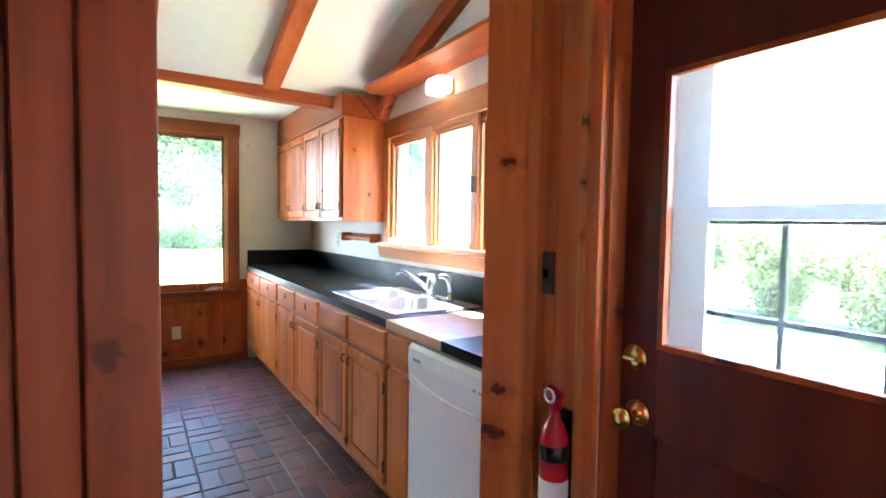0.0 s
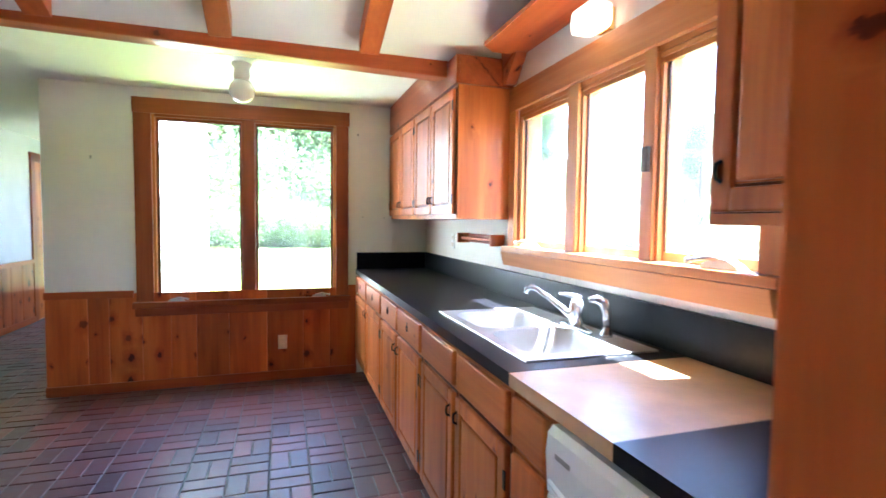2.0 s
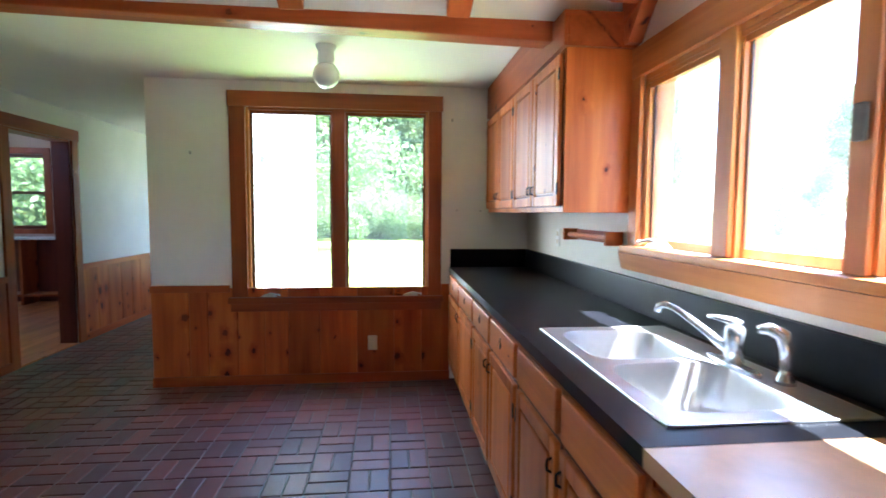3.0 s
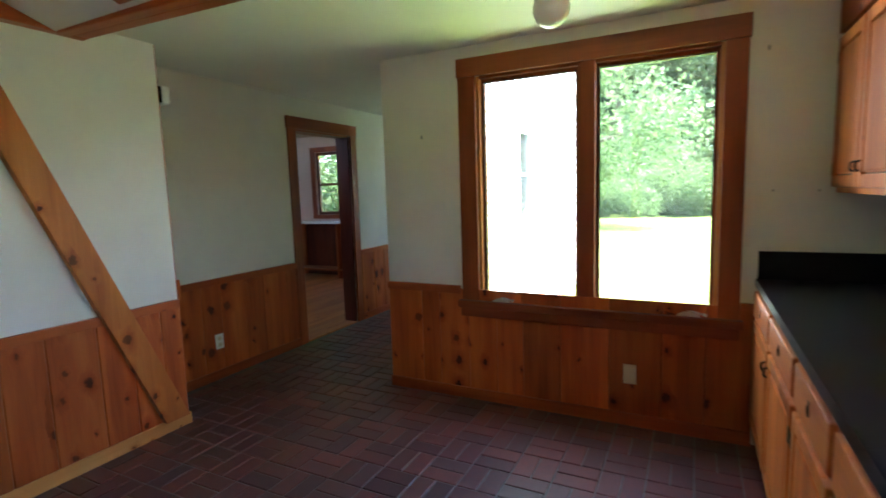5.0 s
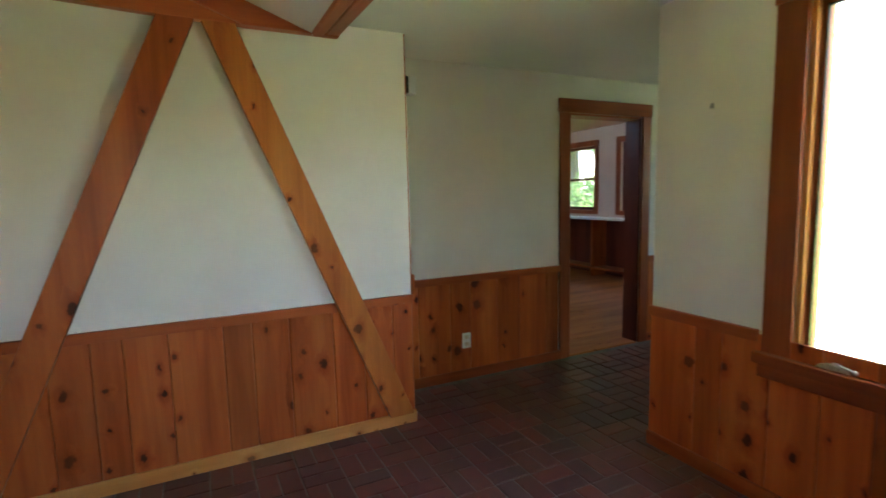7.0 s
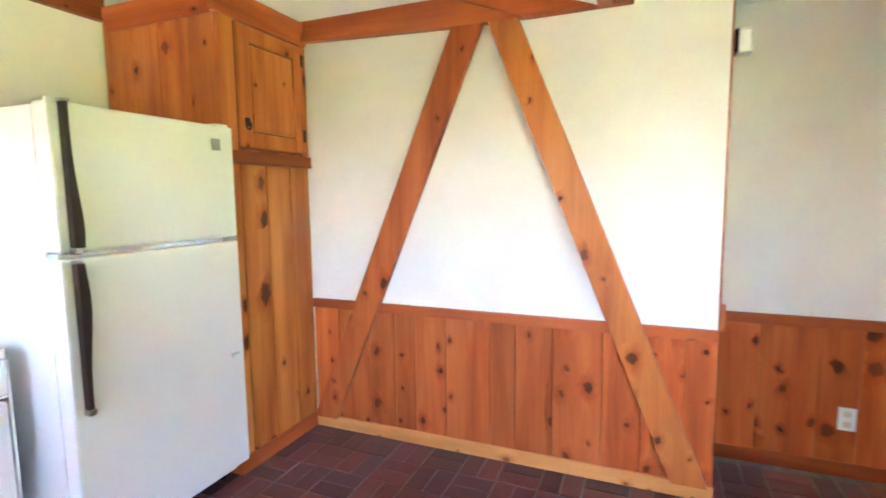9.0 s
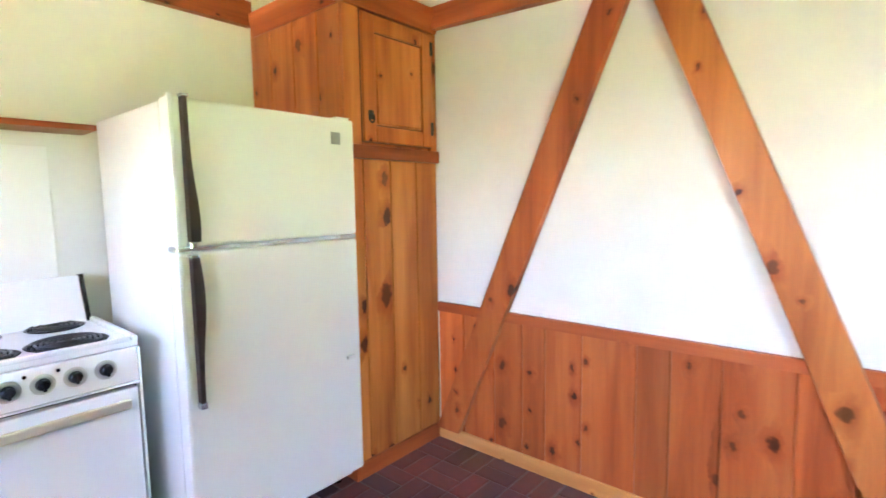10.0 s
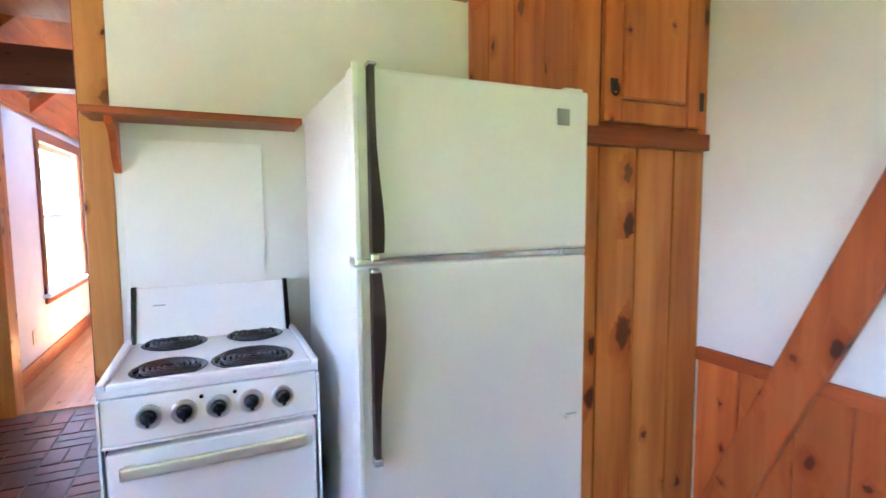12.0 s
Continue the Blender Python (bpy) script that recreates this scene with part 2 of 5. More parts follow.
def brick_material():
    m, tree, shader = nodes("red_brown_brick_tile")
    where, rnd = placed(tree)
    geo = tree.nodes.new("ShaderNodeNewGeometry")
    pick = maths(tree, "FRACT", maths(tree, "ADD", rnd, geo.outputs["Random Per Island"]))
    base = ramp(tree, pick, [(0.0, (0.080, 0.034, 0.034)), (0.35, (0.125, 0.042, 0.037)), (0.7, (0.180, 0.054, 0.044)), (1.0, (0.098, 0.050, 0.051))])
    blot = put(tree, "ShaderNodeTexNoise", Scale=22.0, Detail=5.0, Roughness=0.65)
    tree.links.new(where, blot.inputs["Vector"])
    base = mixed(tree, "MULTIPLY", 0.7, base, ramp(tree, blot.outputs[0], [(0.3, (0.6, 0.6, 0.64)), (0.7, (1.2, 1.15, 1.1))]))
    tree.links.new(base, shader.inputs["Base Color"])
    tree.links.new(ramp(tree, blot.outputs[0], [(0.3, (0.34,) * 3), (0.7, (0.52,) * 3)]), shader.inputs["Roughness"])
    shader.inputs["Specular IOR Level"].default_value = 0.55
    bump(tree, shader, blot.outputs[0], 0.25, 0.002)
    return m


BRICK = brick_material()


def leaf_material(name, low, high):
    m, tree, shader = nodes(name)
    geo = tree.nodes.new("ShaderNodeNewGeometry")
    base = ramp(tree, geo.outputs["Random Per Island"], [(0.0, low), (1.0, high)])
    thin = tree.nodes.new("ShaderNodeBsdfTranslucent")
    mix = tree.nodes.new("ShaderNodeMixShader")
    mix.inputs[0].default_value = 0.6
    tree.links.new(base, shader.inputs["Base Color"])
    tree.links.new(base, thin.inputs["Color"])
    shader.inputs["Roughness"].default_value = 0.5
    tree.links.new(shader.outputs[0], mix.inputs[1])
    tree.links.new(thin.outputs[0], mix.inputs[2])
    tree.links.new(mix.outputs[0], tree.nodes["Material Output"].inputs["Surface"])
    return m


LEAF = leaf_material("broad_green_leaves", (0.11, 0.175, 0.065), (0.17, 0.25, 0.095))
HEDGE = leaf_material("yellow_green_leaves", (0.15, 0.18, 0.07), (0.38, 0.40, 0.18))


def glass_material():
    m, tree, shader = nodes("window_glass")
    tree.nodes.remove(shader)
    clear = tree.nodes.new("ShaderNodeBsdfTransparent")
    clear.inputs[0].default_value = (0.95, 0.965, 0.96, 1)
    gloss = put(tree, "ShaderNodeBsdfGlossy", Roughness=0.02)
    graze = tree.nodes.new("ShaderNodeLayerWeight")
    fres = maths(tree, "ADD", maths(tree, "MULTIPLY", maths(tree, "POWER", graze.outputs["Facing"], 5.0), 0.9), 0.04)
    mix = tree.nodes.new("ShaderNodeMixShader")
    tree.links.new(fres, mix.inputs[0])
    # Thin milky veil in the glass imitates glare that washes out the view
    veil = tree.nodes.new("ShaderNodeBsdfTranslucent")
    veil.inputs[0].default_value = (0.9, 0.92, 0.95, 1)
    veil_noise = put(tree, "ShaderNodeTexNoise", Scale=5.0, Detail=5.0)
    veiled = tree.nodes.new("ShaderNodeMixShader")
    tree.links.new(maths(tree, "ADD", maths(tree, "MULTIPLY", veil_noise.outputs[0], 0.02), 0.006), veiled.inputs[0])
    tree.links.new(clear.outputs[0], veiled.inputs[1])
    tree.links.new(veil.outputs[0], veiled.inputs[2])
    tree.links.new(veiled.outputs[0], mix.inputs[1])
    tree.links.new(gloss.outputs[0], mix.inputs[2])
    tree.links.new(mix.outputs[0], tree.nodes["Material Output"].inputs["Surface"])
    return m


def screen_material():
    m, tree, shader = nodes("insect_screen_mesh")
    shader.inputs["Base Color"].default_value = (0.03, 0.03, 0.032, 1)
    shader.inputs["Alpha"].default_value = 0.22
    shader.inputs["Roughness"].default_value = 0.6
    return m


SCREEN = screen_material()
GLASS = glass_material()


def lit_material(name, colour, strength):
    m, tree, shader = nodes(name)
    shader.inputs["Base Color"].default_value = (0.8, 0.8, 0.78, 1)
    shader.inputs["Roughness"].default_value = 0.3
    shader.inputs["Emission Color"].default_value = (*colour, 1)
    shader.inputs["Emission Strength"].default_value = strength
    return m


LIT = lit_material("lit_opal_glass", (1.0, 0.78, 0.50), 0.12)
OPAL = plain("unlit_opal_glass", (0.80, 0.80, 0.78), 0.18, vary=0.02, relief=0, coat=0.4)


# ---- building helpers ----
def boxes(*spans, bevel=0.0):
    """One bmesh of boxes, each (x0, x1, y0, y1, z0, z1)."""
    bm = bmesh.new()
    for x0, x1, y0, y1, z0, z1 in spans:
        v = [bm.verts.new((x, y, z)) for x in (x0, x1) for y in (y0, y1) for z in (z0, z1)]
        for a, b, c, d in ((0, 1, 3, 2), (4, 6, 7, 5), (0, 4, 5, 1), (2, 3, 7, 6), (0, 2, 6, 4), (1, 5, 7, 3)):
            bm.faces.new((v[a], v[b], v[c], v[d]))
    bmesh.ops.recalc_face_normals(bm, faces=bm.faces)
    if bevel:
        bmesh.ops.bevel(bm, geom=list(bm.edges), offset=bevel, segments=2, profile=0.6, affect="EDGES")
    return bm


def prism(points, axis, a, b, bevel=0.0):
    """A flat outline, swept along an axis from a to b. The outline is in the other two axes, in order."""
    bm = bmesh.new()
    k = "xyz".index(axis)

    def at(p, d):
        q = list(p)
        q.insert(k, d)
        return q

    low = [bm.verts.new(at(p, a)) for p in points]
    high = [bm.verts.new(at(p, b)) for p in points]
    n = len(points)
    bm.faces.new(low)
    bm.faces.new(high[::-1])
    for i in range(n):
        bm.faces.new((low[i], high[i], high[(i + 1) % n], low[(i + 1) % n]))
    bmesh.ops.recalc_face_normals(bm, faces=bm.faces)
    if bevel:
        bmesh.ops.bevel(bm, geom=list(bm.edges), offset=bevel, segments=2, profile=0.6, affect="EDGES")
    return bm


def turned(profile, centre, axis="z", steps=24):
    """A lathe shape: (radius, height) pairs round an axis through centre."""
    bm = bmesh.new()
    rings = []
    for r, h in profile:
        ring = []
        for i in range(steps):
            a = 2 * math.pi * i / steps
            u, v = r * math.cos(a), r * math.sin(a)
            p = {"z": (u, v, h), "x": (h, u, v), "y": (u, h, v)}[axis]
            ring.append(bm.verts.new(Vector(p) + Vector(centre)))
        rings.append(ring)
    for low, high in zip(rings, rings[1:]):
        for i in range(steps):
            bm.faces.new((low[i], low[(i + 1) % steps], high[(i + 1) % steps], high[i]))
    bm.faces.new(rings[0][::-1])
    bm.faces.new(rings[-1])
    bmesh.ops.remove_doubles(bm, verts=bm.verts, dist=1e-5)
    bmesh.ops.recalc_face_normals(bm, faces=bm.faces)
    return bm


def tube(points, radius, steps=10, flat=1.0):
    """A round bar through points; radius may be one number or one for each point."""
    bm = bmesh.new()
    pts = [Vector(p) for p in points]
    radii = radius if isinstance(radius, (list, tuple)) else [radius] * len(pts)
    rings = []
    side = None
    for i, p in enumerate(pts):
        d = (pts[min(i + 1, len(pts) - 1)] - pts[max(i - 1, 0)]).normalized()
        if side is None:
            side = d.orthogonal().normalized()
        side = (side - d * side.dot(d)).normalized()
        up = d.cross(side)
        rings.append([bm.verts.new(p + radii[i] * (math.cos(a) * side + flat * math.sin(a) * up)) for a in (2 * math.pi * j / steps for j in range(steps))])
    for low, high in zip(rings, rings[1:]):
        for j in range(steps):
            bm.faces.new((low[j], low[(j + 1) % steps], high[(j + 1) % steps], high[j]))
    bm.faces.new(rings[0][::-1])
    bm.faces.new(rings[-1])
    bmesh.ops.recalc_face_normals(bm, faces=bm.faces)
    return bm


def joined(*parts_):
    out = bmesh.new()
    for bm in parts_:
        me = bpy.data.meshes.new("join")
        bm.to_mesh(me)
        bm.free()
        out.from_mesh(me)
        bpy.data.meshes.remove(me)
    return out


def part(name, bm, material, parent=None, label="", smooth=False):
    me = bpy.data.meshes.new(name)
    bm.to_mesh(me)
    bm.free()
    me.materials.append(material)
    if smooth:
        for p in me.polygons:
            p.use_smooth = True
    ob = new(name, me)
    if parent:
        ob.parent = parent
        ob.matrix_parent_inverse = parent.matrix_basis.inverted() if parent.type == "EMPTY" else Matrix()
    return tagged(ob, label)


def thing(name, at, label, category, group="", kind=""):
    """An Empty at a thing's base, for its parts."""
    ob = new(name)
    ob.matrix_basis = Matrix.Translation(at)
    return tagged(ob, label, category, group, kind)


def structure(name, bm, material, label, category):
    return tagged(part(name, bm, material), label, category, "", "structure")


def pane(name, bm, parent):
    ob = part(name, bm, GLASS, parent, "clear glass pane")
    ob.visible_shadow = False
    return ob


# ---- setting: walls, ceilings, openings ----
XE, YN, XA, XH = 2.11, 5.36, -1.69, -2.155      # sink wall, far wall, braced wall, hall wall
FLAT = 2.33                                     # flat ceiling
PITCH = 0.37                                    # rise of the vaulted ceiling


def vault(y):
    return 2.28 + PITCH * (3.70 - y)


ground = structure("ground", boxes((-120, 120, -120, 160, -0.60, -0.25)), GRASS, "sunlit mown lawn around the house", "lawn")
slab = structure("floor", boxes((XH, XE, -0.65, YN + 0.1, -0.20, -0.006), (XH, -0.70, YN + 0.1, 9.5, -0.20, -0.006)), MORTAR, "red-brown brick tile floor in basket weave with grey mortar", "floor")
structure("floor_living_room", boxes((-3.2, 1.6, -6.2, -0.65, -0.20, -0.02)), FLOOR_WOOD, "honey pine board floor beyond the entry", "floor")
structure("floor_west_room", boxes((-7.4, XH, 3.6, 10.2, -0.20, -0.02)), FLOOR_RED, "reddish pine board floor of the next room", "floor")

wall_east = structure("wall_east", boxes(
    (XE, XE + 0.14, 1.395, 2.03, 0, 3.3), (XE, XE + 0.14, 3.53, YN + 0.14, 0, 3.3),
    (XE, XE + 0.14, 2.03, 3.53, 0, 1.205), (XE, XE + 0.14, 2.03, 3.53, 1.955, 3.3)), WALL, "white plaster wall above the sink counter", "wall")
wall_north = structure("wall_north", boxes(
    (-0.80, -0.087, YN, YN + 0.14, 0, 2.45), (1.30, XE, YN, YN + 0.14, 0, 2.45),
    (-0.087, 1.30, YN, YN + 0.14, 0, 0.69), (-0.087, 1.30, YN, YN + 0.14, 2.14, 2.45)), WALL, "white plaster wall around the double window", "wall")
structure("wall_hall_east", boxes(
    (-0.80, -0.66, YN + 0.14, 7.95, 0, 2.6), (-0.80, -0.66, 8.50, 9.6, 0, 2.6),
    (-0.80, -0.66, 7.95, 8.50, 0, 1.06), (-0.80, -0.66, 7.95, 8.50, 2.12, 2.6)), WALL, "white plaster wall of the hall", "wall")
wall_hall = structure("wall_hall_west", boxes(
    (XH - 0.14, XH, 4.2, 5.93, 0, 2.5), (XH - 0.14, XH, 6.75, 9.6, 0, 2.5), (XH - 0.14, XH, 5.93, 6.75, 2.04, 2.5)),
    WALL, "white plaster hall wall with a doorway", "wall")
structure("wall_hall_end", boxes((XH, -2.05, 9.5, 9.62, 0, 2.5), (-0.82, -0.66, 9.5, 9.62, 0, 2.5), (-2.05, -0.82, 9.5, 9.62, 0, 0.30), (-2.05, -0.82, 9.5, 9.62, 2.2, 2.5)), WALL, "white plaster wall at the end of the hall", "wall")
wall_west = structure("wall_west", boxes((XH, XA, 1.2, 4.308, 0, 3.3)), WALL, "white plaster wall behind the crossed braces", "wall")
wall_south = structure("wall_south", boxes((-2.3, 0.44, 1.20, 1.32, 0, 3.3), (0.44, 2.25, 1.20, 1.32, 2.47, 3.3)), WALL, "white plaster wall behind the stove", "wall")
structure("wall_stub", boxes((1.48, XE + 0.14, 1.27, 1.395, 0, 2.47)), WALL, "short wall at the end of the counter", "wall")

structure("ceiling_flat", boxes((XH, XE, 3.78, YN + 0.1, FLAT, FLAT + 0.08), (XH, -0.70, YN + 0.1, 9.5, FLAT, FLAT + 0.08)), CEIL, "flat white ceiling over the dining end and hall", "ceiling")
structure("ceiling_vault", prism([(3.78, vault(3.78)), (3.78, vault(3.78) + 0.12), (1.2, vault(1.2) + 0.12), (1.2, vault(1.2))], "x", XA - 0.1, XE + 0.1),
          CEIL, "sloping white ceiling between the rafters", "ceiling")

# timber frame: tie beam, rafters, plates
structure("beam_tie", prism([(XA + 0.057, 2.243), (1.80, 2.162), (1.80, 2.29), (XA + 0.057, 2.325)], "y", 3.77, 3.835, bevel=0.009), PINE_X, "orange-stained pine tie beam across the kitchen", "beam")
structure("beam_tie_inner", prism([(XA + 0.057, 2.251), (1.80, 2.172), (1.80, FLAT - 0.004), (XA + 0.057, FLAT - 0.004)], "y", 3.848, 3.915, bevel=0.006), PINE_X, "second pine beam behind the tie beam", "beam")
# Dark strip between the two beams: the gap's shade put into its colour
structure("trim_tie_ledge", prism([(XA + 0.06, 2.265), (1.78, 2.19), (1.78, 2.29), (XA + 0.06, 2.31)], "y", 3.8355, 3.8475), GROOVE, "dark strip for the gap's shade behind the tie beam", "trim")
for x in (1.245, 0.535, -0.185, -0.90):
    tagged(part("rafter", prism([(3.64, vault(3.64) - 0.105), (3.64, vault(3.64) + 0.01), (1.22, vault(1.22) + 0.01), (1.22, vault(1.22) - 0.105)], "x", x, x + 0.105, bevel=0.006),
                PINE_Y), "orange-stained pine rafter under the sloping ceiling", "rafter", "rafters of the vaulted ceiling")
structure("beam_gable_east", prism([(3.62, vault(3.62) - 0.13), (3.62, vault(3.62) - 0.012), (1.33, vault(1.33) - 0.012), (1.33, vault(1.33) - 0.13)], "x", XE - 0.075, XE - 0.003, bevel=0.006), PINE_Y, "pine rafter against the sink wall gable", "rafter")
structure("beam_gable_west", prism([(3.44, 2.2505), (3.72, 2.2505), (3.72, vault(3.72) - 0.012), (1.33, vault(1.33) - 0.012), (1.33, vault(1.33) - 0.13)], "x", XA + 0.003, XA + 0.07, bevel=0.006), PINE_Y, "pine rafter against the braced wall", "rafter")
structure("beam_plate_west", prism([(2.13, 2.298), (3.10, 2.255), (3.92, 2.25), (3.92, FLAT - 0.005), (3.60, 2.40), (2.13, 2.41)], "x", XA + 0.003, XA + 0.055, bevel=0.006), PINE_Y, "pine plate beam along the braced wall", "beam")
structure("beam_plate_south", boxes((-1.045, 2.10, 1.16, 1.365, 2.34, 2.47), bevel=0.006), PINE_X, "pine plate beam over the stove wall and entry", "beam")
# One post in two tones: lit kitchen half golden, dim entry half dark
structure("post_entry_west", boxes((0.415, 0.511, 1.262, 1.3245, 0, 2.338), bevel=0.006), GOLD_V, "pine post beside the stove, kitchen light in its golden colour", "post")
structure("post_entry_west_casing", boxes((0.441, 0.540, 1.16, 1.192, 0, 2.338), (0.441, 0.514, 1.1925, 1.261, 0, 2.338), bevel=0.005), DIM_PINE_V, "reddish knotty pine casing on the stove wall post, darkened as its dim side", "post")
structure("post_entry_east", prism([(1.348, 1.395), (1.402, 1.292), (1.478, 1.27), (1.478, 1.40), (1.36, 1.40)], "z", 0, 2.338, bevel=0.006), HONEY_V, "knotty pine post at the end of the counter", "post")
structure("post_entry_board", boxes((1.412, 1.45, 1.245, 1.292, 0, 2.338), bevel=0.004), HONEY_V, "pine casing board beside the post", "post")


def brace(foot, head, label, material):
    (y0, y1), (y2, y3) = foot, head
    ob = part("brace", prism([(y0, 0.07), (y1, 0.07), (y3, 2.27), (y2, 2.27)], "x", XA + 0.004, XA + 0.052, bevel=0.005), material)
    tagged(ob, label, "brace", "crossed braces of the timber wall")


brace((2.132, 2.288), (3.068, 3.228), "slanting reddish pine brace on the white wall", PINE_V)
brace((4.135, 4.29), (3.245, 3.398), "slanting honey pine brace with dark knots", BRACE_V)

# wainscot: rails, bases and single boards
RAIL, BASE = 0.78, 0.075


def wainscot(wall, axis, face, out, edges, top=RAIL - 0.05):
    """Upright boards on a wall. axis: the way the boards follow one another; out: +1 or -1, the way the wall faces."""
    for a, b in zip(edges, edges[1:]):
        d0, d1 = sorted((face + out * 0.002, face + out * 0.016))
        g = 0.0025
        if axis == "y":
            bm = prism([(d0, a), (d0, b), (d0 + 0.6 * (d1 - d0), b - 0.0003), (d1, b - g - 0.003), (d1, a + g + 0.003), (d0 + 0.6 * (d1 - d0), a + 0.0003)], "z", BASE - 0.01, top + 0.03)
        else:
            bm = prism([(a, d1), (b, d1), (b - 0.0003, d1 - 0.6 * (d1 - d0)), (b - g - 0.003, d0), (a + g + 0.003, d0), (a + 0.0003, d1 - 0.6 * (d1 - d0))], "z", BASE - 0.01, top + 0.03)
        part("board", bm, KNOT_V if wall.name == "wall_hall_west" else PINE_V, wall)


def spaced(a, b, widths):
    """Board edges from a to b in a repeating run of widths."""
    out, i = [a], 0
    while out[-1] + widths[i % len(widths)] < b - 0.05:
        out.append(out[-1] + widths[i % len(widths)])
        i += 1
    return out + [b]


wainscot(wall_north, "x", YN, -1, [-0.80, -0.53, -0.39, -0.17, 0.03, 0.21, 0.45, 0.74, 1.03, 1.25, 1.475])
wainscot(wall_west, "y", XA, 1, [2.13, 2.31, 2.51, 2.68, 2.81, 3.00, 3.25, 3.39, 3.58, 3.82, 4.00, 4.18, 4.308])
wainscot(wall_hall, "y", XH, 1, spaced(4.34, 5.82, (0.21, 0.26, 0.17, 0.24)))
wainscot(wall_hall, "y", XH, 1, spaced(6.86, 8.57, (0.24, 0.2, 0.27)))
structure("trim_rail_north_west", boxes((-0.802, -0.225, YN - 0.026, YN, RAIL - 0.052, RAIL), bevel=0.003), PINE_X, "pine chair rail on the window wall", "trim")
structure("trim_rail_north_east", boxes((1.405, 1.475, YN - 0.026, YN, RAIL - 0.052, RAIL), bevel=0.003), PINE_X, "pine chair rail on the window wall", "trim")
structure("trim_rail_west", boxes((XA, XA + 0.026, 2.13, 4.308, RAIL - 0.028, RAIL + 0.024), bevel=0.003), PINE_Y, "pine chair rail on the braced wall", "trim")
structure("trim_rail_hall_south", boxes((XH, XH + 0.026, 4.34, 5.83, RAIL - 0.034, RAIL + 0.018), bevel=0.003), PINE_Y, "pine chair rail in the hall", "trim")
structure("trim_rail_hall_north", boxes((XH, XH + 0.026, 6.85, 8.57, RAIL - 0.034, RAIL + 0.018), bevel=0.003), PINE_Y, "pine chair rail in the hall", "trim")
structure("baseboard_north", boxes((-0.80, 1.475, YN - 0.03, YN, 0, BASE), bevel=0.003), PINE_X, "pine baseboard under the window", "baseboard")
structure("baseboard_west", boxes((XA, XA + 0.027, 2.13, 4.316, 0, BASE), bevel=0.004), GOLD_Y, "golden pine baseboard along the braced wall", "baseboard")
structure("baseboard_hall_south", boxes((XH, XH + 0.025, 4.34, 5.83, 0, BASE), bevel=0.003), PINE_Y, "pine baseboard in the hall", "baseboard")
structure("baseboard_hall_north", boxes((XH, XH + 0.025, 6.85, 8.57, 0, BASE), bevel=0.003), PINE_Y, "pine baseboard in the hall", "baseboard")
# Edge strip in darker trim wood, which paints in its shaded look
structure("trim_corner_west", boxes((XA - 0.03, XA - 0.004, 4.3082, 4.317, 0.0, 2.329)), TRIM_V, "thin pine edge strip at the wall's end", "trim")
structure("trim_corner_block", boxes((XA - 0.03, XA + 0.004, 4.321, 4.335, 0.80, 0.92), bevel=0.003), PINE_V, "small pine corner block on the wall's end", "trim")

# far double window
window_1 = thing("window_1", (0.6, YN, 0.7), "wide pine-framed double casement window onto the lawn", "window", kind="structure")
part("head_casing", boxes((-0.212, 1.412, YN - 0.028, YN, 2.135, 2.25), bevel=0.003), TRIM_X, window_1)
part("side_casing", boxes((-0.205, -0.087, YN - 0.022, YN, 0.69, 2.135), bevel=0.003), TRIM_V, window_1)
part("side_casing", boxes((1.30, 1.403, YN - 0.022, YN, 0.69, 2.135), bevel=0.003), TRIM_V, window_1)
part("window_sill", boxes((-0.228, 1.42, YN - 0.055, YN + 0.10, 0.642, 0.689), bevel=0.005), TRIM_X, window_1)
part("apron", boxes((-0.215, 1.405, YN - 0.03, YN - 0.002, 0.578, 0.641), bevel=0.004), TRIM_X, window_1)
part("mullion", boxes((0.556, 0.654, YN - 0.012, YN + 0.11, 0.69, 2.135), bevel=0.004), TRIM_V, window_1)
# Jambs in paler golden wood than the casing: daylight put into their colour
part("jamb", boxes((-0.087, -0.066, YN + 0.001, YN + 0.13, 0.69, 2.135)), GTRIM_V, window_1)
part("jamb", boxes((1.28, 1.30, YN + 0.001, YN + 0.13, 0.69, 2.135)), GTRIM_V, window_1)
part("head_jamb", boxes((-0.066, 1.28, YN + 0.001, YN + 0.13, 2.118, 2.138)), TRIM_X, window_1)
for a, b in ((-0.064, 0.555), (0.655, 1.279)):
    part("sash", boxes((a, a + 0.016, YN + 0.035, YN + 0.07, 0.692, 2.117), (b - 0.016, b, YN + 0.035, YN + 0.07, 0.692, 2.117),
                       (a + 0.016, b - 0.016, YN + 0.035, YN + 0.07, 0.692, 0.722), (a + 0.016, b - 0.016, YN + 0.035, YN + 0.07, 2.095, 2.117)), TRIM_V, window_1)
    part("gasket", boxes((a + 0.014, a + 0.021, YN + 0.032, YN + 0.04, 0.722, 2.1), (b - 0.021, b - 0.014, YN + 0.032, YN + 0.04, 0.722, 2.1), (a + 0.021, b - 0.021, YN + 0.032, YN + 0.04, 0.719, 0.727), (a + 0.021, b - 0.021, YN + 0.032, YN + 0.04, 2.089, 2.097)), BLACK, window_1, "thin black seal")
    pane("pane", boxes((a + 0.012, b - 0.012, YN + 0.05, YN + 0.054, 0.715, 2.10)), window_1)


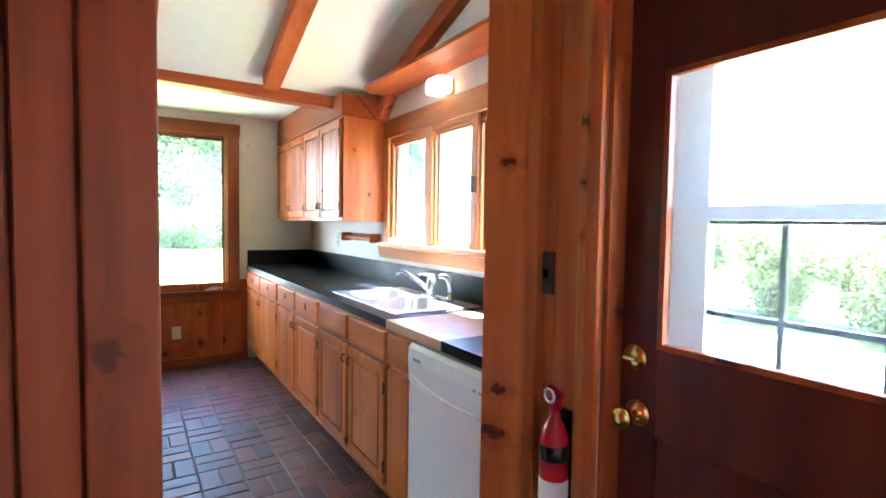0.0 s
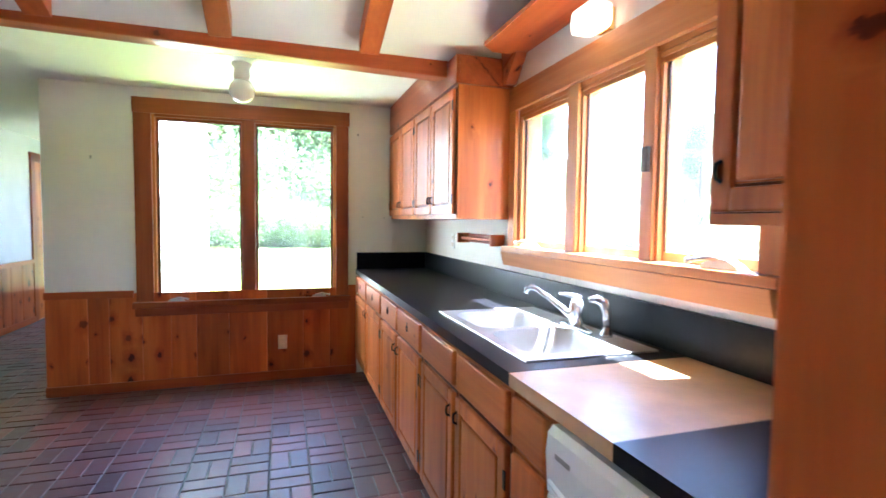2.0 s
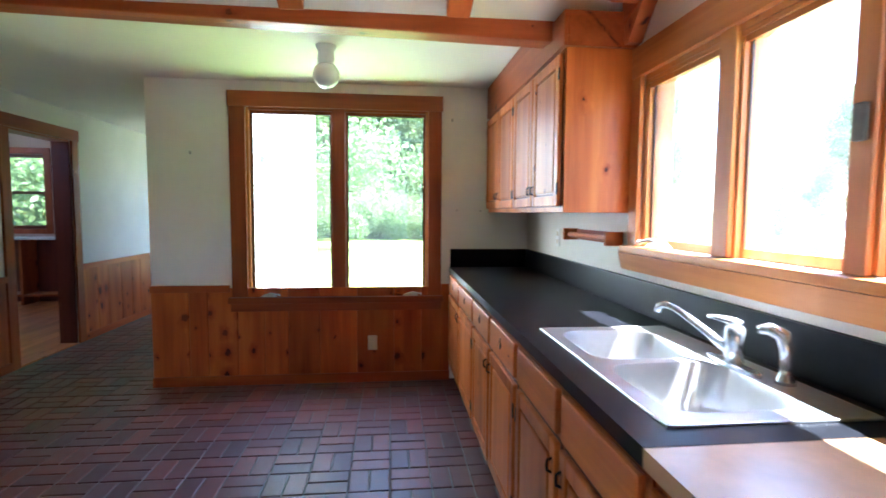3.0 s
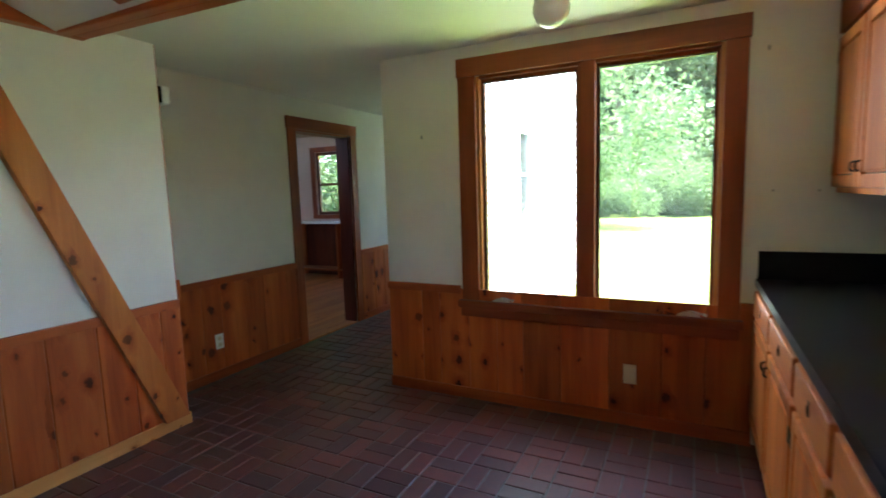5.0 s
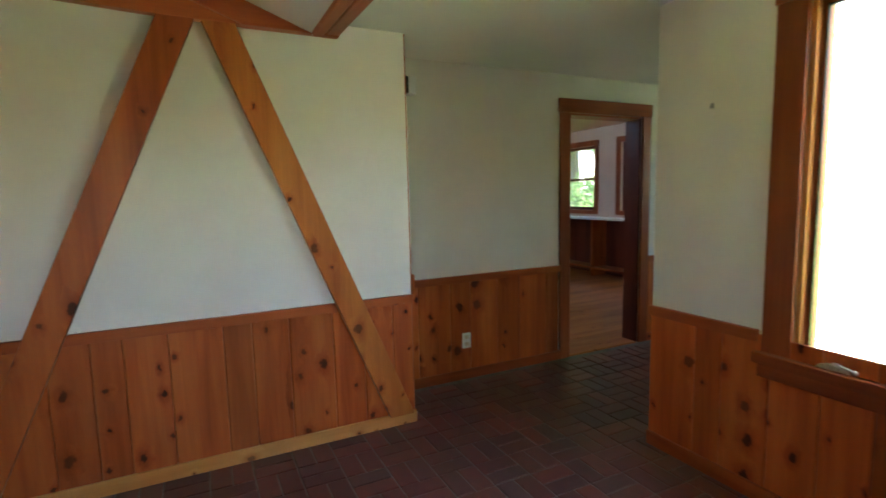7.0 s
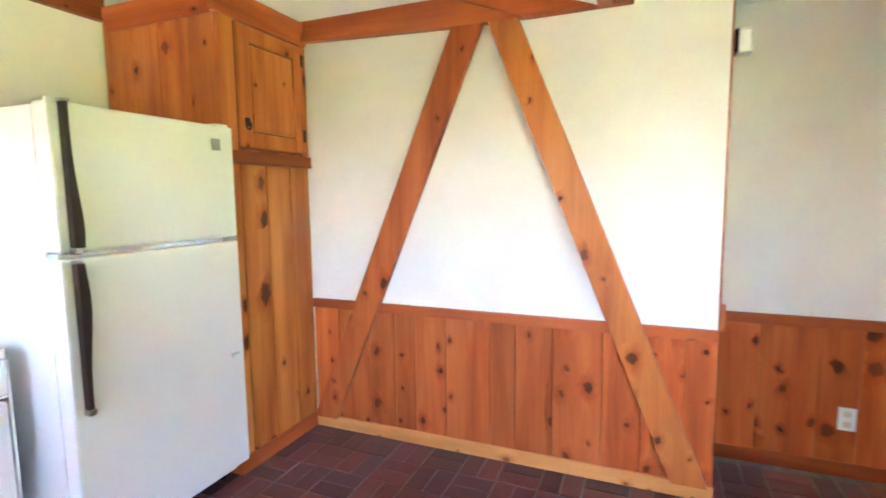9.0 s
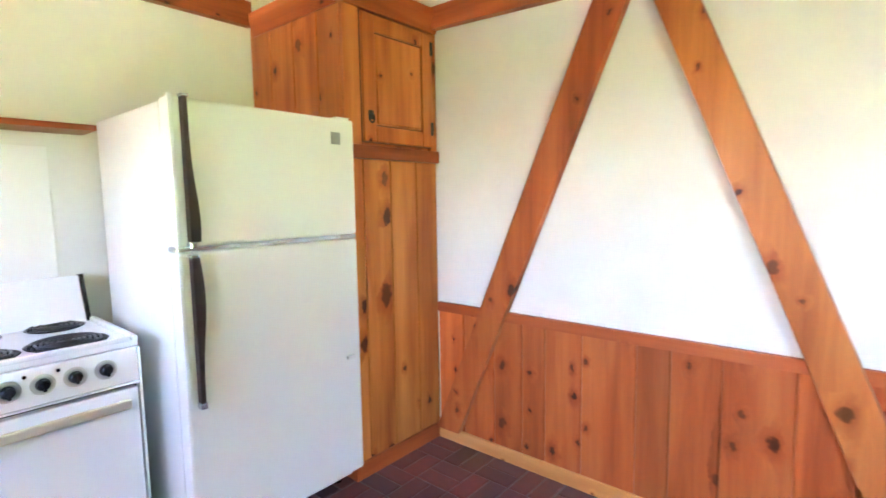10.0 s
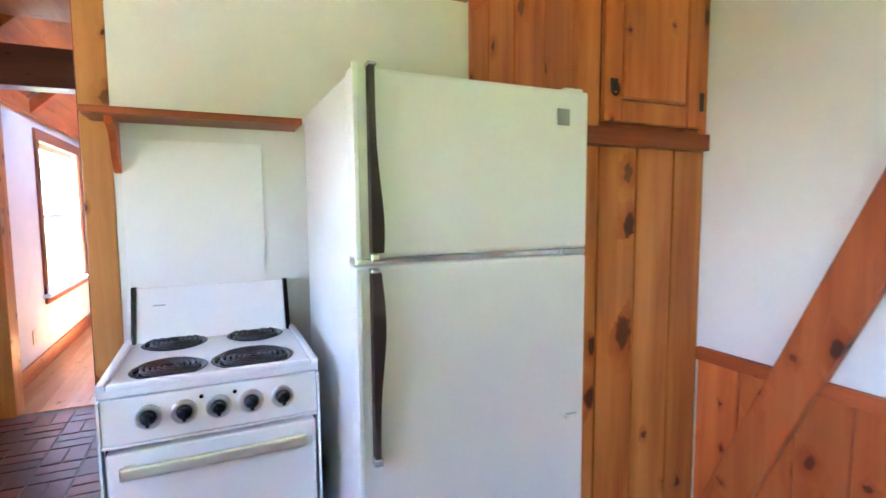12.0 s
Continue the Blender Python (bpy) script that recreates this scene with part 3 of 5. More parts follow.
def crank(x, y, z, along, parent, size=1.0):
    """A casement operator: domed housing on the sill with a folded handle and knob."""
    k = size
    u, v = (k, 0) if along == "x" else (0, k)
    body = part("crank_housing", prism([(-0.075 * k, 0), (0.075 * k, 0), (0.062 * k, 0.014 * k), (0.028 * k, 0.030 * k), (-0.028 * k, 0.030 * k), (-0.062 * k, 0.014 * k)], "y", -0.022 * k, 0.016 * k, bevel=0.003), PALE_METAL, parent, "pale metal window crank")
    body.data.transform(Matrix.Translation((x, y, z)) @ (Matrix() if along == "x" else Matrix.Rotation(radians(90), 4, "Z")))
    part("crank_handle", tube([(x, y, z + 0.028 * k), (x + 0.03 * u - 0.024 * v, y + 0.03 * v - 0.024 * u, z + 0.034 * k), (x + 0.095 * u - 0.03 * v, y + 0.095 * v - 0.03 * u, z + 0.022 * k)], [0.011 * k, 0.009 * k, 0.007 * k], 8), PALE_METAL, parent, smooth=True)
    part("crank_knob", turned([(0.004 * k, -0.012 * k), (0.011 * k, -0.006 * k), (0.011 * k, 0.006 * k), (0.004 * k, 0.012 * k)], (x + 0.1 * u - 0.03 * v, y + 0.1 * v - 0.03 * u, z + 0.02 * k), "z", 12), PALE_METAL, parent, smooth=True)


crank(0.07, YN - 0.012, 0.690, "x", window_1, 0.8)
crank(1.16, YN - 0.012, 0.690, "x", window_1, 0.8)

# sink window, three lights
window_2 = thing("window_2", (XE, 2.74, 1.2), "three-light pine casement window over the sink", "window", kind="structure")
part("head_casing", boxes((XE - 0.024, XE, 1.94, 3.61, 1.952, 2.085), bevel=0.003), GTRIM_Y, window_2)
part("side_casing", boxes((XE - 0.022, XE, 3.53, 3.605, 1.205, 1.952), bevel=0.003), GTRIM_V, window_2)
part("side_casing", boxes((XE - 0.022, XE, 1.955, 2.03, 1.205, 1.952), bevel=0.003), GTRIM_V, window_2)
part("window_sill", boxes((XE - 0.052, XE + 0.12, 1.95, 3.63, 1.172, 1.204), bevel=0.006), GTRIM_Y, window_2)
part("apron", prism([(XE - 0.05, 1.171), (XE - 0.002, 1.171), (XE - 0.002, 1.093), (XE - 0.03, 1.093)], "y", 1.97, 3.64, bevel=0.003), GTRIM_Y, window_2)
for a, b in ((2.456, 2.519), (2.935, 3.02)):
    part("mullion", boxes((XE - 0.012, XE + 0.11, a, b, 1.205, 1.952), bevel=0.005), GTRIM_V, window_2)
part("jamb", boxes((XE + 0.001, XE + 0.13, 2.03, 2.045, 1.205, 1.952)), GTRIM_V, window_2)
part("jamb", boxes((XE + 0.001, XE + 0.13, 3.515, 3.53, 1.205, 1.952)), GTRIM_V, window_2)
part("head_jamb", boxes((XE + 0.001, XE + 0.13, 2.045, 3.515, 1.93, 1.953)), GTRIM_Y, window_2)
for a, b in ((2.046, 2.455), (2.520, 2.934), (3.021, 3.514)):
    part("sash", boxes((XE + 0.03, XE + 0.065, a, a + 0.018, 1.206, 1.929), (XE + 0.03, XE + 0.065, b - 0.018, b, 1.206, 1.929),
                       (XE + 0.03, XE + 0.065, a + 0.018, b - 0.018, 1.206, 1.238), (XE + 0.03, XE + 0.065, a + 0.018, b - 0.018, 1.905, 1.929)), GTRIM_V, window_2)
    part("head_stop", boxes((XE + 0.003, XE + 0.013, a, b, 1.912, 1.929), (XE + 0.017, XE + 0.028, a, b, 1.895, 1.929), bevel=0.002), GTRIM_Y, window_2)
    part("side_stop", boxes((XE + 0.006, XE + 0.028, b - 0.012, b, 1.206, 1.894), bevel=0.002), GTRIM_V, window_2)
    part("seal", boxes((XE + 0.0295, XE + 0.034, a + 0.018, b - 0.018, 1.902, 1.906), (XE + 0.0295, XE + 0.034, b - 0.022, b - 0.018, 1.238, 1.902)), BLACK, window_2, "thin black seal")
    pane("pane", boxes((XE + 0.045, XE + 0.049, a + 0.012, b - 0.012, 1.23, 1.91)), window_2)
for a, b in ((2.046, 2.455), (3.021, 3.514)):
    part("insect_screen", boxes((XE + 0.0355, XE + 0.0368, a + 0.019, b - 0.019, 1.239, 1.904)), SCREEN, window_2, "fine insect screen")
part("sash_lock", boxes((XE - 0.03, XE - 0.012, 2.467, 2.50, 1.52, 1.61), bevel=0.006), BRONZE, window_2, "dull bronze sash lock")
part("sash_latch", boxes((XE - 0.02, XE, 1.965, 1.995, 1.22, 1.27), bevel=0.003), GREY, window_2, "grey metal latch plate")
crank(XE - 0.012, 3.36, 1.205, "y", window_2)
crank(XE - 0.005, 2.16, 1.205, "y", window_2)

# hall doorway and far hall door
door_1 = thing("door_1", (XH, 6.34, 0), "pine-cased open doorway from the hall", "doorway", kind="structure")
part("head_casing", boxes((XH, XH + 0.026, 5.82, 6.86, 2.035, 2.145), bevel=0.003), TRIM_Y, door_1)
part("side_casing", boxes((XH, XH + 0.022, 5.83, 5.93, 0, 2.035), bevel=0.003), TRIM_V, door_1)
part("side_casing", boxes((XH, XH + 0.022, 6.75, 6.85, 0, 2.035), bevel=0.003), TRIM_V, door_1)
part("jamb", boxes((XH - 0.16, XH - 0.001, 5.93, 5.95, 0, 2.035)), PINE_V, door_1)
# Darker wood than the opposite jamb: its shade is put into the colour
part("jamb", boxes((XH - 0.16, XH - 0.001, 6.73, 6.75, 0, 2.035)), DARK_V, door_1, "dark wooden jamb with shade put into its colour")
part("head_jamb", boxes((XH - 0.16, XH - 0.001, 5.95, 6.73, 2.02, 2.039)), TRIM_Y, door_1)
part("threshold", boxes((XH - 0.15, XH + 0.0, 5.95, 6.73, -0.004, 0.008), bevel=0.003), FLOOR_RED, door_1)
door_2 = thing("door_2", (XH, 9.0, 0), "pine-cased pine door at the end of the hall", "door", kind="structure")
part("head_casing", boxes((XH, XH + 0.024, 8.56, 9.48, 2.04, 2.15), bevel=0.003), TRIM_Y, door_2)
part("side_casing", boxes((XH, XH + 0.022, 8.57, 8.67, 0, 2.04), bevel=0.003), TRIM_V, door_2)
part("leaf", boxes((XH + 0.001, XH + 0.014, 8.672, 9.46, 0.01, 2.038), bevel=0.003), HONEY_V, door_2)

# hall window, seen from outside through the far window
window_3 = thing("window_3", (-0.7, 8.22, 1.06), "tall white double-hung window in the white wing", "window", kind="structure")
part("casing", boxes((-0.66, -0.635, 7.87, 7.95, 0.98, 2.20), (-0.66, -0.635, 8.50, 8.58, 0.98, 2.20), (-0.66, -0.635, 7.95, 8.50, 2.12, 2.20), (-0.66, -0.62, 7.95, 8.50, 0.98, 1.06)), PORCH, window_3)
part("sash", boxes((-0.72, -0.69, 7.95, 7.985, 1.06, 2.12), (-0.72, -0.69, 8.465, 8.50, 1.06, 2.12), (-0.72, -0.69, 7.985, 8.465, 1.06, 1.10), (-0.72, -0.69, 7.985, 8.465, 2.08, 2.12), (-0.72, -0.69, 7.985, 8.465, 1.57, 1.61)), PORCH, window_3)
pane("pane", boxes((-0.707, -0.703, 7.98, 8.47, 1.09, 2.09)), window_3)
# Screen added only to darken the pane, which otherwise mirrors bright sky
part("insect_screen", boxes((-0.684, -0.682, 7.985, 8.465, 1.10, 2.08)), SCREEN, window_3, "dark insect screen")

# Unseen window, added and sized to brighten the hall walls
window_5 = thing("window_5", (-1.43, 9.5, 0.30), "unseen pine-framed window added to bring light into the hall", "window", kind="structure")
part("casing", boxes((-2.12, -2.05, 9.478, 9.4995, 0.22, 2.27), (-0.82, -0.75, 9.478, 9.4995, 0.22, 2.27), (-2.05, -0.82, 9.478, 9.4995, 2.2, 2.27), (-2.05, -0.82, 9.47, 9.4995, 0.22, 0.30)), TRIM_V, window_5)
part("sash", boxes((-2.05, -2.01, 9.54, 9.57, 0.30, 2.20), (-0.86, -0.82, 9.54, 9.57, 0.30, 2.20), (-2.01, -0.86, 9.54, 9.57, 0.30, 0.35), (-2.01, -0.86, 9.54, 9.57, 2.15, 2.20)), TRIM_V, window_5)
pane("pane", boxes((-2.02, -0.85, 9.553, 9.557, 0.34, 2.16)), window_5)

# white clapboards of the wing
wing = structure("wall_wing_outside", boxes((-0.659, -0.645, 5.52, 7.87, -0.25, 4.2), (-0.659, -0.645, 8.58, 12.6, -0.25, 4.2), (-0.659, -0.645, 7.87, 8.58, -0.25, 0.98), (-0.659, -0.645, 7.87, 8.58, 2.2, 4.2), (-0.80, -0.66, 9.63, 12.6, -0.25, 4.2), (-0.80, -0.66, 5.52, 9.63, 2.61, 4.2)), SIDING, "white clapboard wing of the house", "wall")
for i in range(35):
    z = -0.2 + 0.125 * i
    for a, b in (((5.52, 7.87), (8.58, 12.6)) if 0.95 < z < 2.2 else ((5.52, 12.6),)):
        part("clapboard", prism([(-0.645, z), (-0.628, z), (-0.640, z + 0.13), (-0.645, z + 0.13)], "y", a, b), SIDING, wing)

# roofs over the place keep the sun out
structure("roof_north", boxes((-2.4, 2.26, 3.7, 5.51, 2.50, 2.60)), ROOFING, "dark shingled roof over the dining end", "roof")
structure("roof_wing", boxes((-2.4, -0.6, 5.3, 12.7, 4.2, 4.3)), ROOFING, "dark shingled roof over the hall wing", "roof")
structure("roof_kitchen", prism([(3.75, 2.62), (3.75, 2.70), (1.1, 3.68), (1.1, 3.60)], "x", -2.4, 2.44), ROOFING, "dark shingled roof over the kitchen", "roof")
# Unseen eave; its edge is set to clip the sun patch on the counter
structure("roof_eave", boxes((XE + 0.14, 2.455, 1.1, 3.72, 2.38, 2.44)), PORCH, "unseen white eave soffit sized to clip the counter's sun patch", "roof")
# Added out of view so no sun falls through the door glass
structure("roof_porch", boxes((1.61, 2.25, -0.3, 1.25, 2.36, 2.42)), PORCH, "unseen small white roof added to keep sun off the outside door", "roof")
structure("roof_entry", boxes((-3.4, 1.66, -0.75, 1.15, 2.75, 2.85)), ROOFING, "dark shingled roof over the entry", "roof")

# ---- entry ----
wall_entry = structure("wall_entry_east", boxes(
    (1.452, 1.60, 1.062, 1.27, 0, 2.7), (1.452, 1.60, -0.65, 0.19, 0, 2.7), (1.452, 1.60, 0.19, 1.062, 2.05, 2.7)), WALL, "entry wall around the outside door", "wall")
for a, b in ((1.205, 1.265), (1.125, 1.203)):
    part("board", boxes((1.440, 1.4515, a, b, 0, 2.55), bevel=0.003), HONEY_V, wall_entry)
structure("trim_entry_strip", tube([(1.437, 1.112, 0), (1.437, 1.112, 2.55)], 0.013, 10), GOLD_V, "pale rounded pine moulding beside the door", "trim")
structure("trim_door_casing", boxes((1.432, 1.4515, 1.062, 1.10, 0, 2.11), bevel=0.004), PINE_V, "pine casing of the outside door", "trim")
structure("trim_door_stop", boxes((1.4525, 1.51, 1.046, 1.0615, 0, 2.05)), PINE_V, "pine stop of the outside door", "trim")
structure("trim_door_head", boxes((1.432, 1.4515, 0.12, 1.10, 2.055, 2.16), bevel=0.004), PINE_Y, "pine head casing of the outside door", "trim")
# Backlit boards: their shade is in the dark pine colour
wall_boards = structure("wall_entry_panels", boxes((-0.9, 0.4405, 1.185, 1.199, 0, 2.6)), DIM_PINE_V, "knotty pine boards on the back of the stove wall, coloured dark as backlit", "wall")
for a, b in zip(spaced(-0.9, 0.4405, (0.16, 0.21, 0.18)), spaced(-0.9, 0.4405, (0.16, 0.21, 0.18))[1:]):
    part("board", prism([(a, 1.184), (b, 1.184), (b - 0.001, 1.176), (b - 0.006, 1.168), (a + 0.006, 1.168), (a + 0.001, 1.176)], "z", 0, 2.6), DIM_PINE_V, wall_boards)
# Unseen wall and ceiling, in pine so that less light bounces in the entry
structure("wall_entry_west", boxes((-1.02, -0.9, -0.65, 1.2, 0, 2.7)), PINE_V, "unseen wall closing the entry, pine-coloured to cut bounced light", "wall")
structure("ceiling_entry", boxes((-1.0, 1.6, -0.60, 1.199, 2.60, 2.70)), HONEY_Y, "unseen entry ceiling, pine-coloured to cut bounced light", "ceiling")
structure("post_living", boxes((1.33, 1.49, -0.76, -0.60, 0, 2.6), bevel=0.006), GOLD_V, "pine casing at the living room opening", "post")
structure("beam_living", boxes((-1.0, 1.33, -0.78, -0.60, 2.17, 2.43), bevel=0.008), DARK_X, "dark-stained beam over the living room opening", "beam")

door_3 = thing("door_3", (1.53, 0.62, 0), "dark red-brown wooden outside door with a large glass light, closed", "door", kind="structure")
X0, X1 = 1.517, 1.560
part("stile", boxes((X0, X1, 0.955, 1.060, 0.012, 2.04), bevel=0.003), DARK_V, door_3)
part("stile", boxes((X0, X1, 0.195, 0.30, 0.012, 2.04), bevel=0.003), DARK_V, door_3)
part("top_rail", boxes((X0, X1, 0.30, 0.955, 1.695, 2.04), bevel=0.003), DARK_V, door_3)
part("lock_rail", boxes((X0, X1, 0.30, 0.955, 0.86, 1.068), bevel=0.003), DARK_V, door_3)
part("bottom_rail", boxes((X0, X1, 0.30, 0.955, 0.012, 0.25), bevel=0.003), DARK_V, door_3)
part("panel", boxes((X0 + 0.012, X1 - 0.012, 0.30, 0.955, 0.25, 0.86)), DARK_V, door_3)
part("glazing_bead", boxes((X0 - 0.006, X0 + 0.012, 0.300, 0.314, 1.068, 1.695), (X0 - 0.006, X0 + 0.012, 0.941, 0.955, 1.068, 1.695),
                          (X0 - 0.006, X0 + 0.012, 0.314, 0.941, 1.681, 1.695), (X0 - 0.006, X0 + 0.012, 0.314, 0.941, 1.068, 1.082), bevel=0.002), PINE_V, door_3)
pane("pane", boxes((X0 + 0.02, X0 + 0.024, 0.305, 0.95, 1.07, 1.69)), door_3)
part("deadbolt", turned([(0.031, 0.0), (0.034, -0.006), (0.030, -0.016), (0.012, -0.018)], (X0, 1.008, 1.038), "x"), BRASS, door_3, "polished brass deadbolt with a thumb turn", True)
part("thumb_turn", boxes((X0 - 0.032, X0 - 0.016, 0.988, 1.028, 1.033, 1.043), bevel=0.003), BRASS, door_3)
part("rose", turned([(0.033, 0.0), (0.033, -0.006), (0.024, -0.012), (0.013, -0.016)], (X0, 1.000, 0.905), "x"), BRASS, door_3, "", True)
part("door_knob", turned([(0.011, -0.014), (0.011, -0.036), (0.020, -0.044), (0.027, -0.056), (0.027, -0.066), (0.018, -0.076), (0.006, -0.078)], (X0, 1.000, 0.905), "x"), BRASS, door_3, "polished brass knob", True)

storm_door = thing("storm_door", (1.63, 0.62, 0), "white metal storm door with black muntins, closed outside the wooden door", "door")
part("frame", boxes((1.615, 1.645, 0.905, 1.055, -0.1, 2.05), (1.615, 1.645, 0.20, 0.27, -0.1, 2.05), (1.615, 1.645, 0.27, 0.905, 1.95, 2.05), (1.615, 1.645, 0.27, 0.905, -0.1, 0.12), bevel=0.003), PORCH, storm_door)
part("middle_rail", boxes((1.612, 1.648, 0.27, 0.905, 1.365, 1.397), bevel=0.003), PORCH, storm_door)
part("muntin", boxes((1.622, 1.638, 0.745, 0.757, 0.12, 1.355)), BLACK, storm_door, "black muntin bar")
part("muntin", boxes((1.622, 1.638, 0.572, 0.584, 0.12, 1.355)), BLACK, storm_door, "black muntin bar")
part("muntin", boxes((1.621, 1.639, 0.27, 0.905, 1.147, 1.159)), BLACK, storm_door, "black muntin bar")
part("muntin", boxes((1.621, 1.639, 0.27, 0.905, 1.356, 1.364)), BLACK, storm_door, "black muntin bar")
part("insect_screen", boxes((1.6405, 1.642, 0.27, 0.905, 0.12, 1.365)), SCREEN, storm_door, "dark insect screen")

light_switch = thing("light_switch", (1.44, 1.205, 1.17), "dull bronze switch plate on pine boards", "switch")
part("plate", boxes((1.432, 1.4398, 1.206, 1.248, 1.166, 1.278), bevel=0.002), BRONZE, light_switch)
part("toggle", boxes((1.418, 1.4315, 1.222, 1.231, 1.208, 1.232), bevel=0.002), BLACK, light_switch)

extinguisher = thing("fire_extinguisher", (1.388, 1.165, 0.52), "small red fire extinguisher hung on the wall beside the door", "fire extinguisher")
C = (1.396, 1.150, 0)
part("cylinder", turned([(0.024, 0.520), (0.035, 0.526), (0.0365, 0.55), (0.0365, 0.79), (0.033, 0.825), (0.023, 0.852), (0.014, 0.865), (0.012, 0.885)], C), RED, extinguisher, "", True)
part("band", turned([(0.0375, 0.765), (0.038, 0.768), (0.038, 0.800), (0.037, 0.803)], C), BLACK, extinguisher, "black strap", True)
part("label", turned([(0.0368, 0.60), (0.0371, 0.601), (0.0371, 0.715), (0.0368, 0.716)], C), PAPER, extinguisher, "pale printed label", True)
part("valve", boxes((1.382, 1.410, 1.138, 1.162, 0.885, 0.915), bevel=0.005), RED, extinguisher)
part("lever", prism([(1.125, 0.932), (1.170, 0.944), (1.170, 0.934), (1.127, 0.917)], "x", 1.389, 1.403, bevel=0.002), RED, extinguisher)
part("pull_ring", tube([(1.376, 1.152 + 0.017 * math.cos(a * 0.524), 0.925 + 0.017 * math.sin(a * 0.524)) for a in range(13)], 0.0028, 8), WHITE_PLASTIC, extinguisher, "white pull ring", True)
part("bracket", boxes((1.432, 1.4395, 1.130, 1.170, 0.55, 0.88)), BLACK, extinguisher)

# ---- living room beyond the entry ----
wall_living = structure("wall_living_east", boxes(
    (1.49, 1.63, -6.2, -3.50, 0, 2.27), (1.49, 1.63, -2.07, -0.60, 0, 2.27), (1.49, 1.63, -3.50, -2.07, 0, 0.62), (1.49, 1.63, -3.50, -2.07, 2.0, 2.27)), WALL, "white plaster living room wall with a window", "wall")
structure("wall_living_south", boxes((-3.2, 1.63, -6.32, -6.2, 0, 4.2)), WALL, "white plaster wall at the living room's end", "wall")
structure("wall_living_west", boxes((-3.32, -3.2, -6.2, -0.6, 0, 4.2)), WALL, "white plaster wall of the living room", "wall")
structure("wall_living_north", boxes((-3.2, -1.0, -0.72, -0.6, 0, 4.2)), WALL, "white plaster wall beside the entry", "wall")
structure("trim_living_plate", boxes((1.455, 1.489, -6.2, -0.76, 2.17, 2.31), bevel=0.004), HONEY_Y, "pine plate board along the living room wall", "trim")
plank_ceiling = bmesh.new()
for i in range(26):
    s, w = 0.15 * i, 0.147
    piece = prism([(1.50 - 0.72 * s, 2.30 + 0.69 * s), (1.50 - 0.72 * (s + w), 2.30 + 0.69 * (s + w)), (1.53 - 0.72 * (s + w), 2.34 + 0.69 * (s + w)), (1.53 - 0.72 * s, 2.34 + 0.69 * s)], "y", -6.2, -0.62)
    me = bpy.data.meshes.new("plank")
    piece.to_mesh(me)
    piece.free()
    plank_ceiling.from_mesh(me)
    bpy.data.meshes.remove(me)
structure("ceiling_living", plank_ceiling, HONEY_Y, "sloping pine plank ceiling of the living room", "ceiling")
structure("ceiling_living_top", boxes((-3.4, -1.2, -6.3, -0.6, 4.2, 4.3)), CEIL, "upper ceiling of the living room", "ceiling")
structure("roof_living", prism([(1.75, 2.30), (1.75, 2.42), (-1.35, 5.40), (-1.35, 5.28)], "y", -6.4, -0.55), ROOFING, "dark shingled roof over the living room", "roof")
for y in (-1.9, -3.6, -5.2):
    s = 2.6
    tagged(part("living_rafter", prism([(1.47, 2.28), (1.47, 2.17), (1.47 - 0.72 * s, 2.17 + 0.69 * s), (1.47 - 0.72 * s, 2.28 + 0.69 * s)], "y", y - 0.06, y + 0.06, bevel=0.006), PINE_Y),
           "reddish pine rafter under the plank ceiling", "rafter", "living room rafters")
structure("baseboard_living", boxes((1.465, 1.489, -6.2, -0.78, 0, 0.13), bevel=0.003), HONEY_Y, "pine baseboard in the living room", "baseboard")
window_4 = thing("window_4", (1.49, -2.8, 0.6), "white double-hung window cased in brown pine", "window", kind="structure")
part("head_casing", boxes((1.465, 1.489, -3.58, -1.98, 1.995, 2.09), bevel=0.003), TRIM_Y, window_4)
part("side_casing", boxes((1.467, 1.489, -3.58, -3.50, 0.62, 1.995), bevel=0.003), TRIM_V, window_4)
part("side_casing", boxes((1.467, 1.489, -2.07, -1.99, 0.62, 1.995), bevel=0.003), TRIM_V, window_4)
part("window_sill", boxes((1.43, 1.60, -3.62, -1.95, 0.59, 0.619), bevel=0.004), PORCH, window_4, "white sill")
part("apron", boxes((1.467, 1.489, -3.56, -2.0, 0.53, 0.589)), TRIM_Y, window_4)
part("sash", boxes((1.53, 1.56, -3.50, -3.44, 0.62, 1.995), (1.53, 1.56, -2.13, -2.07, 0.62, 1.995), (1.53, 1.56, -3.44, -2.13, 0.62, 0.68), (1.53, 1.56, -3.44, -2.13, 1.94, 1.995), (1.53, 1.56, -3.44, -2.13, 1.29, 1.33)), PORCH, window_4)
pane("pane", boxes((1.543, 1.547, -3.45, -2.12, 0.67, 1.95)), window_4)
outlet_living = thing("wall_outlet", (1.489, -1.64, 0.28), "almond wall outlet low on the living room wall", "outlet")
part("plate", boxes((1.482, 1.4888, -1.68, -1.60, 0.26, 0.375), bevel=0.002), ALMOND, outlet_living)

# ---- west room beyond the hall doorway ----
WY = 9.3
ROOM = ((-6.25, -5.42), (-4.84, -4.02))
structure("wall_room_west", boxes((-7.5, -7.36, 3.6, 9.44, 0, 2.9)), WARM, "warm beige wall of the next room", "wall")
structure("wall_room_south", boxes((-7.4, XH - 0.14, 3.6, 3.7, 0, 2.9)), WARM, "warm beige wall of the next room", "wall")
spans, last = [], -7.36
for a, b in ROOM:
    spans += [(last, a, WY, WY + 0.14, 0, 2.9), (a, b, WY, WY + 0.14, 0, 1.07), (a, b, WY, WY + 0.14, 2.16, 2.9)]
    last = b
